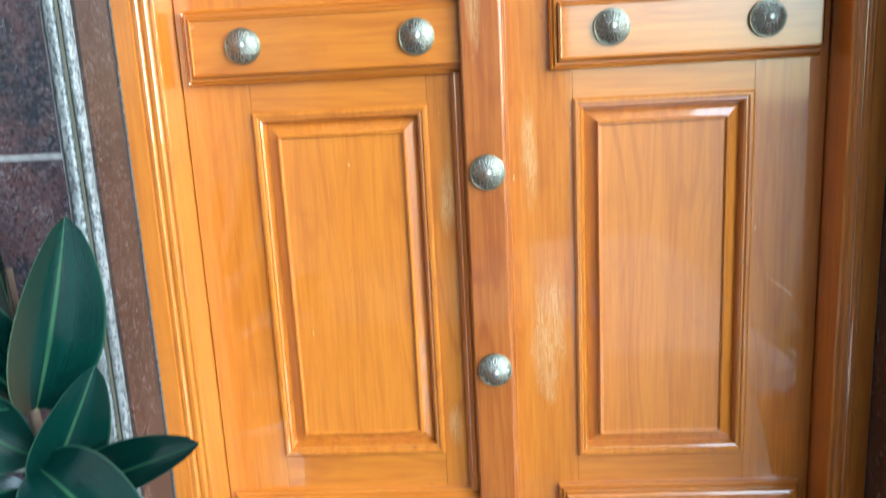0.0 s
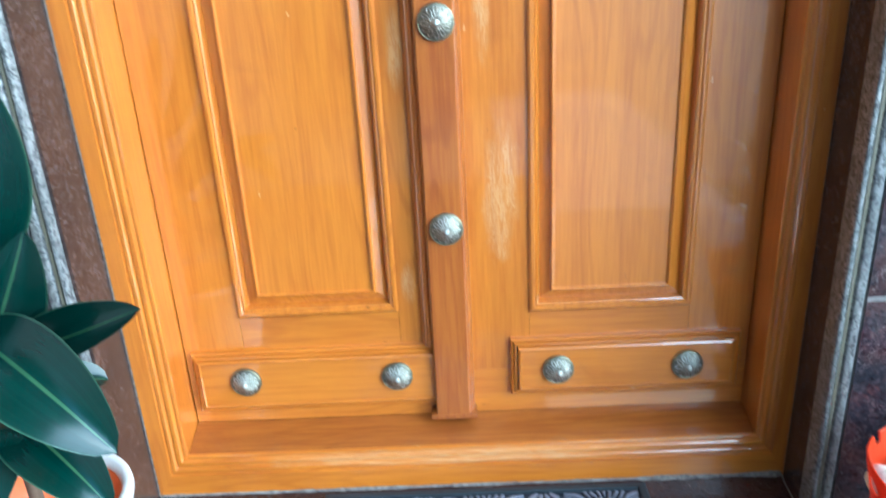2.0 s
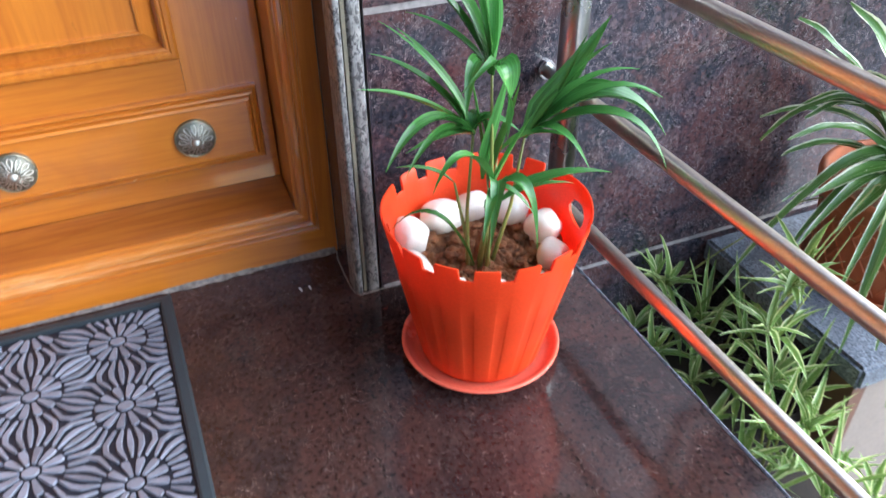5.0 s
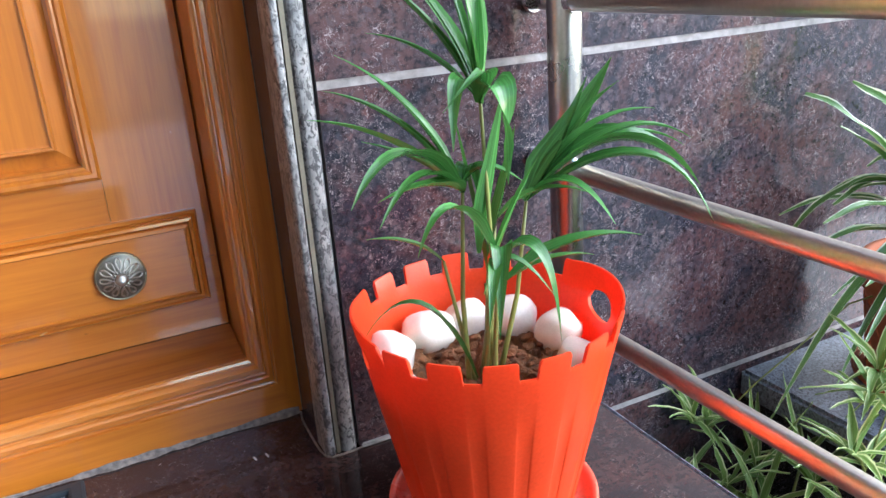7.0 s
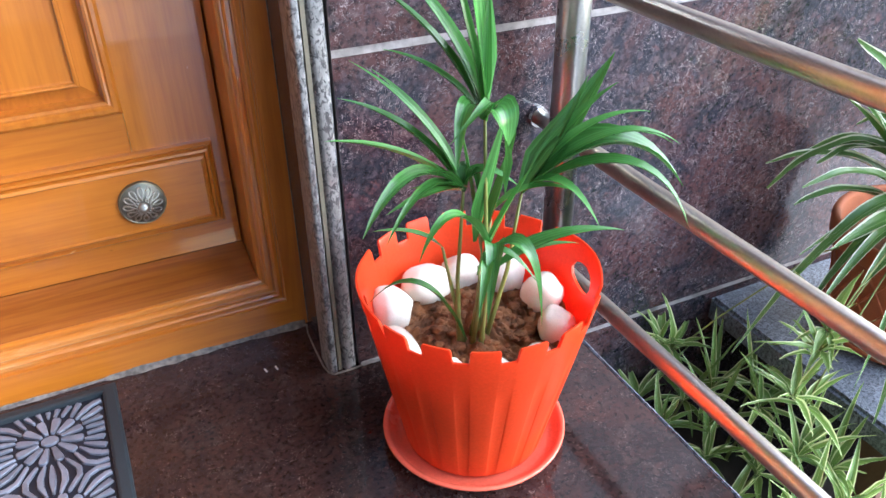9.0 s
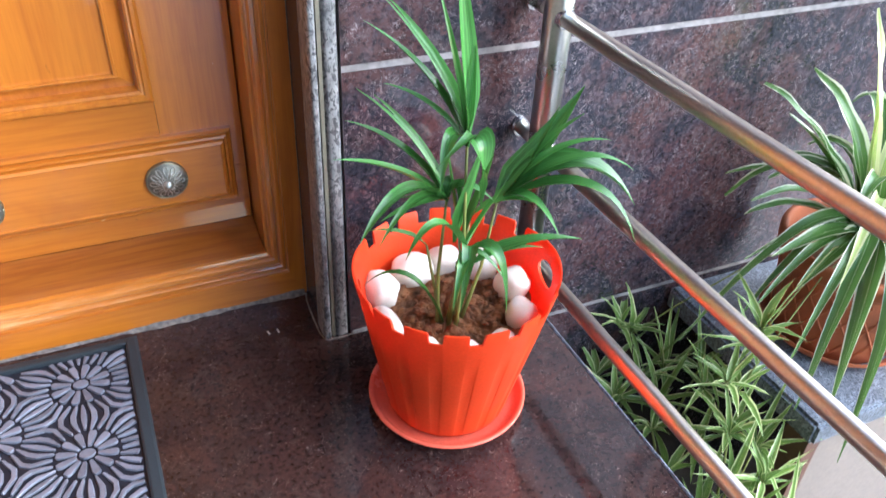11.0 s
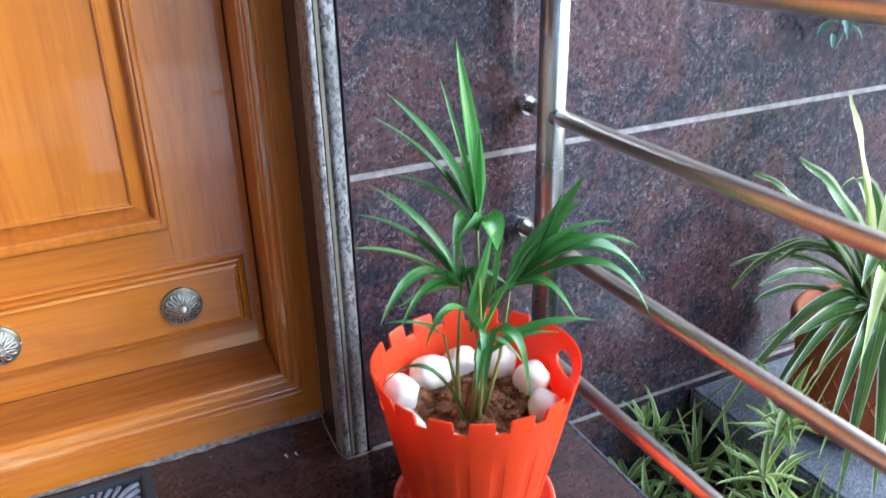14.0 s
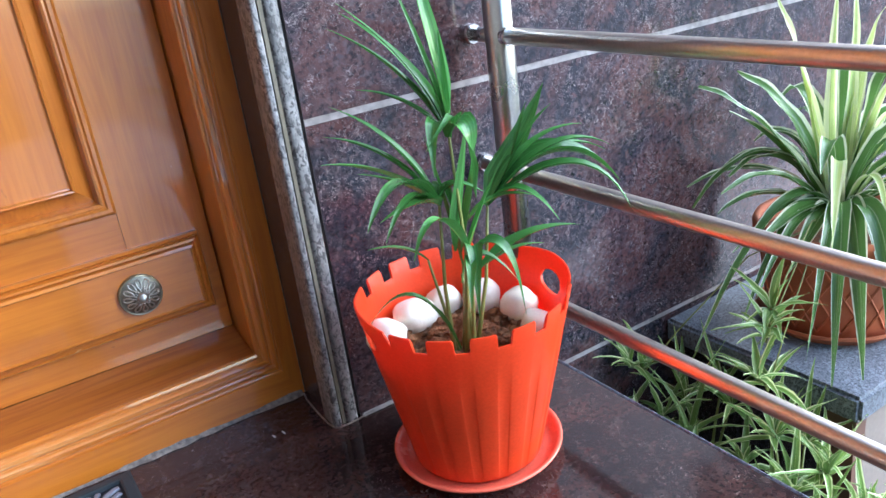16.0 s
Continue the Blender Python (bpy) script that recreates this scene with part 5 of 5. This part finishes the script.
trunk = [Q(-0.592, -0.392, 0.158), Q(-0.60, -0.385, 0.30), Q(-0.612, -0.372, 0.46), Q(-0.622, -0.36, 0.62), Q(-0.63, -0.35, 0.78)]
part("trunk", tube(trunk, [0.010, 0.009, 0.008, 0.007, 0.005], 12), BARK, rubber, smooth=True)
for base, ctrl, tip, width, up in (
        (Q(-0.622, -0.362, 0.575), Q(-0.562, -0.385, 0.70), Q(-0.531, -0.370, 0.850), 0.118, (0.80, -0.6, 0.25)),
        (Q(-0.612, -0.372, 0.485), Q(-0.558, -0.405, 0.550), Q(-0.513, -0.385, 0.657), 0.092, (0.72, -0.6, 0.45)),
        (Q(-0.605, -0.380, 0.470), Q(-0.470, -0.420, 0.525), Q(-0.374, -0.420, 0.561), 0.072, (0.1, -0.75, 0.65)),
        (Q(-0.612, -0.390, 0.520), Q(-0.490, -0.500, 0.530), Q(-0.402, -0.505, 0.410), 0.112, (0.3, -0.75, 0.6)),
        (Q(-0.600, -0.392, 0.400), Q(-0.500, -0.480, 0.420), Q(-0.425, -0.505, 0.325), 0.090, (0.3, -0.7, 0.6)),
        (Q(-0.605, -0.390, 0.42), Q(-0.585, -0.480, 0.44), Q(-0.565, -0.545, 0.330), 0.095, (0.7, -0.6, 0.3)),
        (Q(-0.618, -0.365, 0.60), Q(-0.660, -0.44, 0.70), Q(-0.625, -0.46, 0.80), 0.10, (0.7, -0.6, 0.35)),
        (Q(-0.612, -0.372, 0.52), Q(-0.70, -0.43, 0.60), Q(-0.660, -0.46, 0.700), 0.10, (0.5, -0.8, 0.2)),
        (Q(-0.606, -0.380, 0.45), Q(-0.70, -0.45, 0.50), Q(-0.77, -0.47, 0.42), 0.10, (-0.3, -0.6, 0.7)),
        (Q(-0.606, -0.380, 0.43), Q(-0.62, -0.46, 0.50), Q(-0.60, -0.53, 0.47), 0.075, (0.6, -0.4, 0.7)),
        (Q(-0.625, -0.358, 0.68), Q(-0.66, -0.33, 0.80), Q(-0.68, -0.31, 0.90), 0.09, (-0.4, -0.9, 0.1)),
        (Q(-0.600, -0.385, 0.36), Q(-0.54, -0.33, 0.42), Q(-0.50, -0.30, 0.39), 0.07, (0.2, -0.4, 0.9))):
    stalk = base.lerp(ctrl, 0.12)
    part("stalk", tube([base, stalk], 0.0028, 8), STEM, rubber, smooth=True)
    leaf_part("leaf", rubber, RUBBER_LEAF, stalk, ctrl, tip, width, fold=0.24, steps=18, shape="broad", up=up)
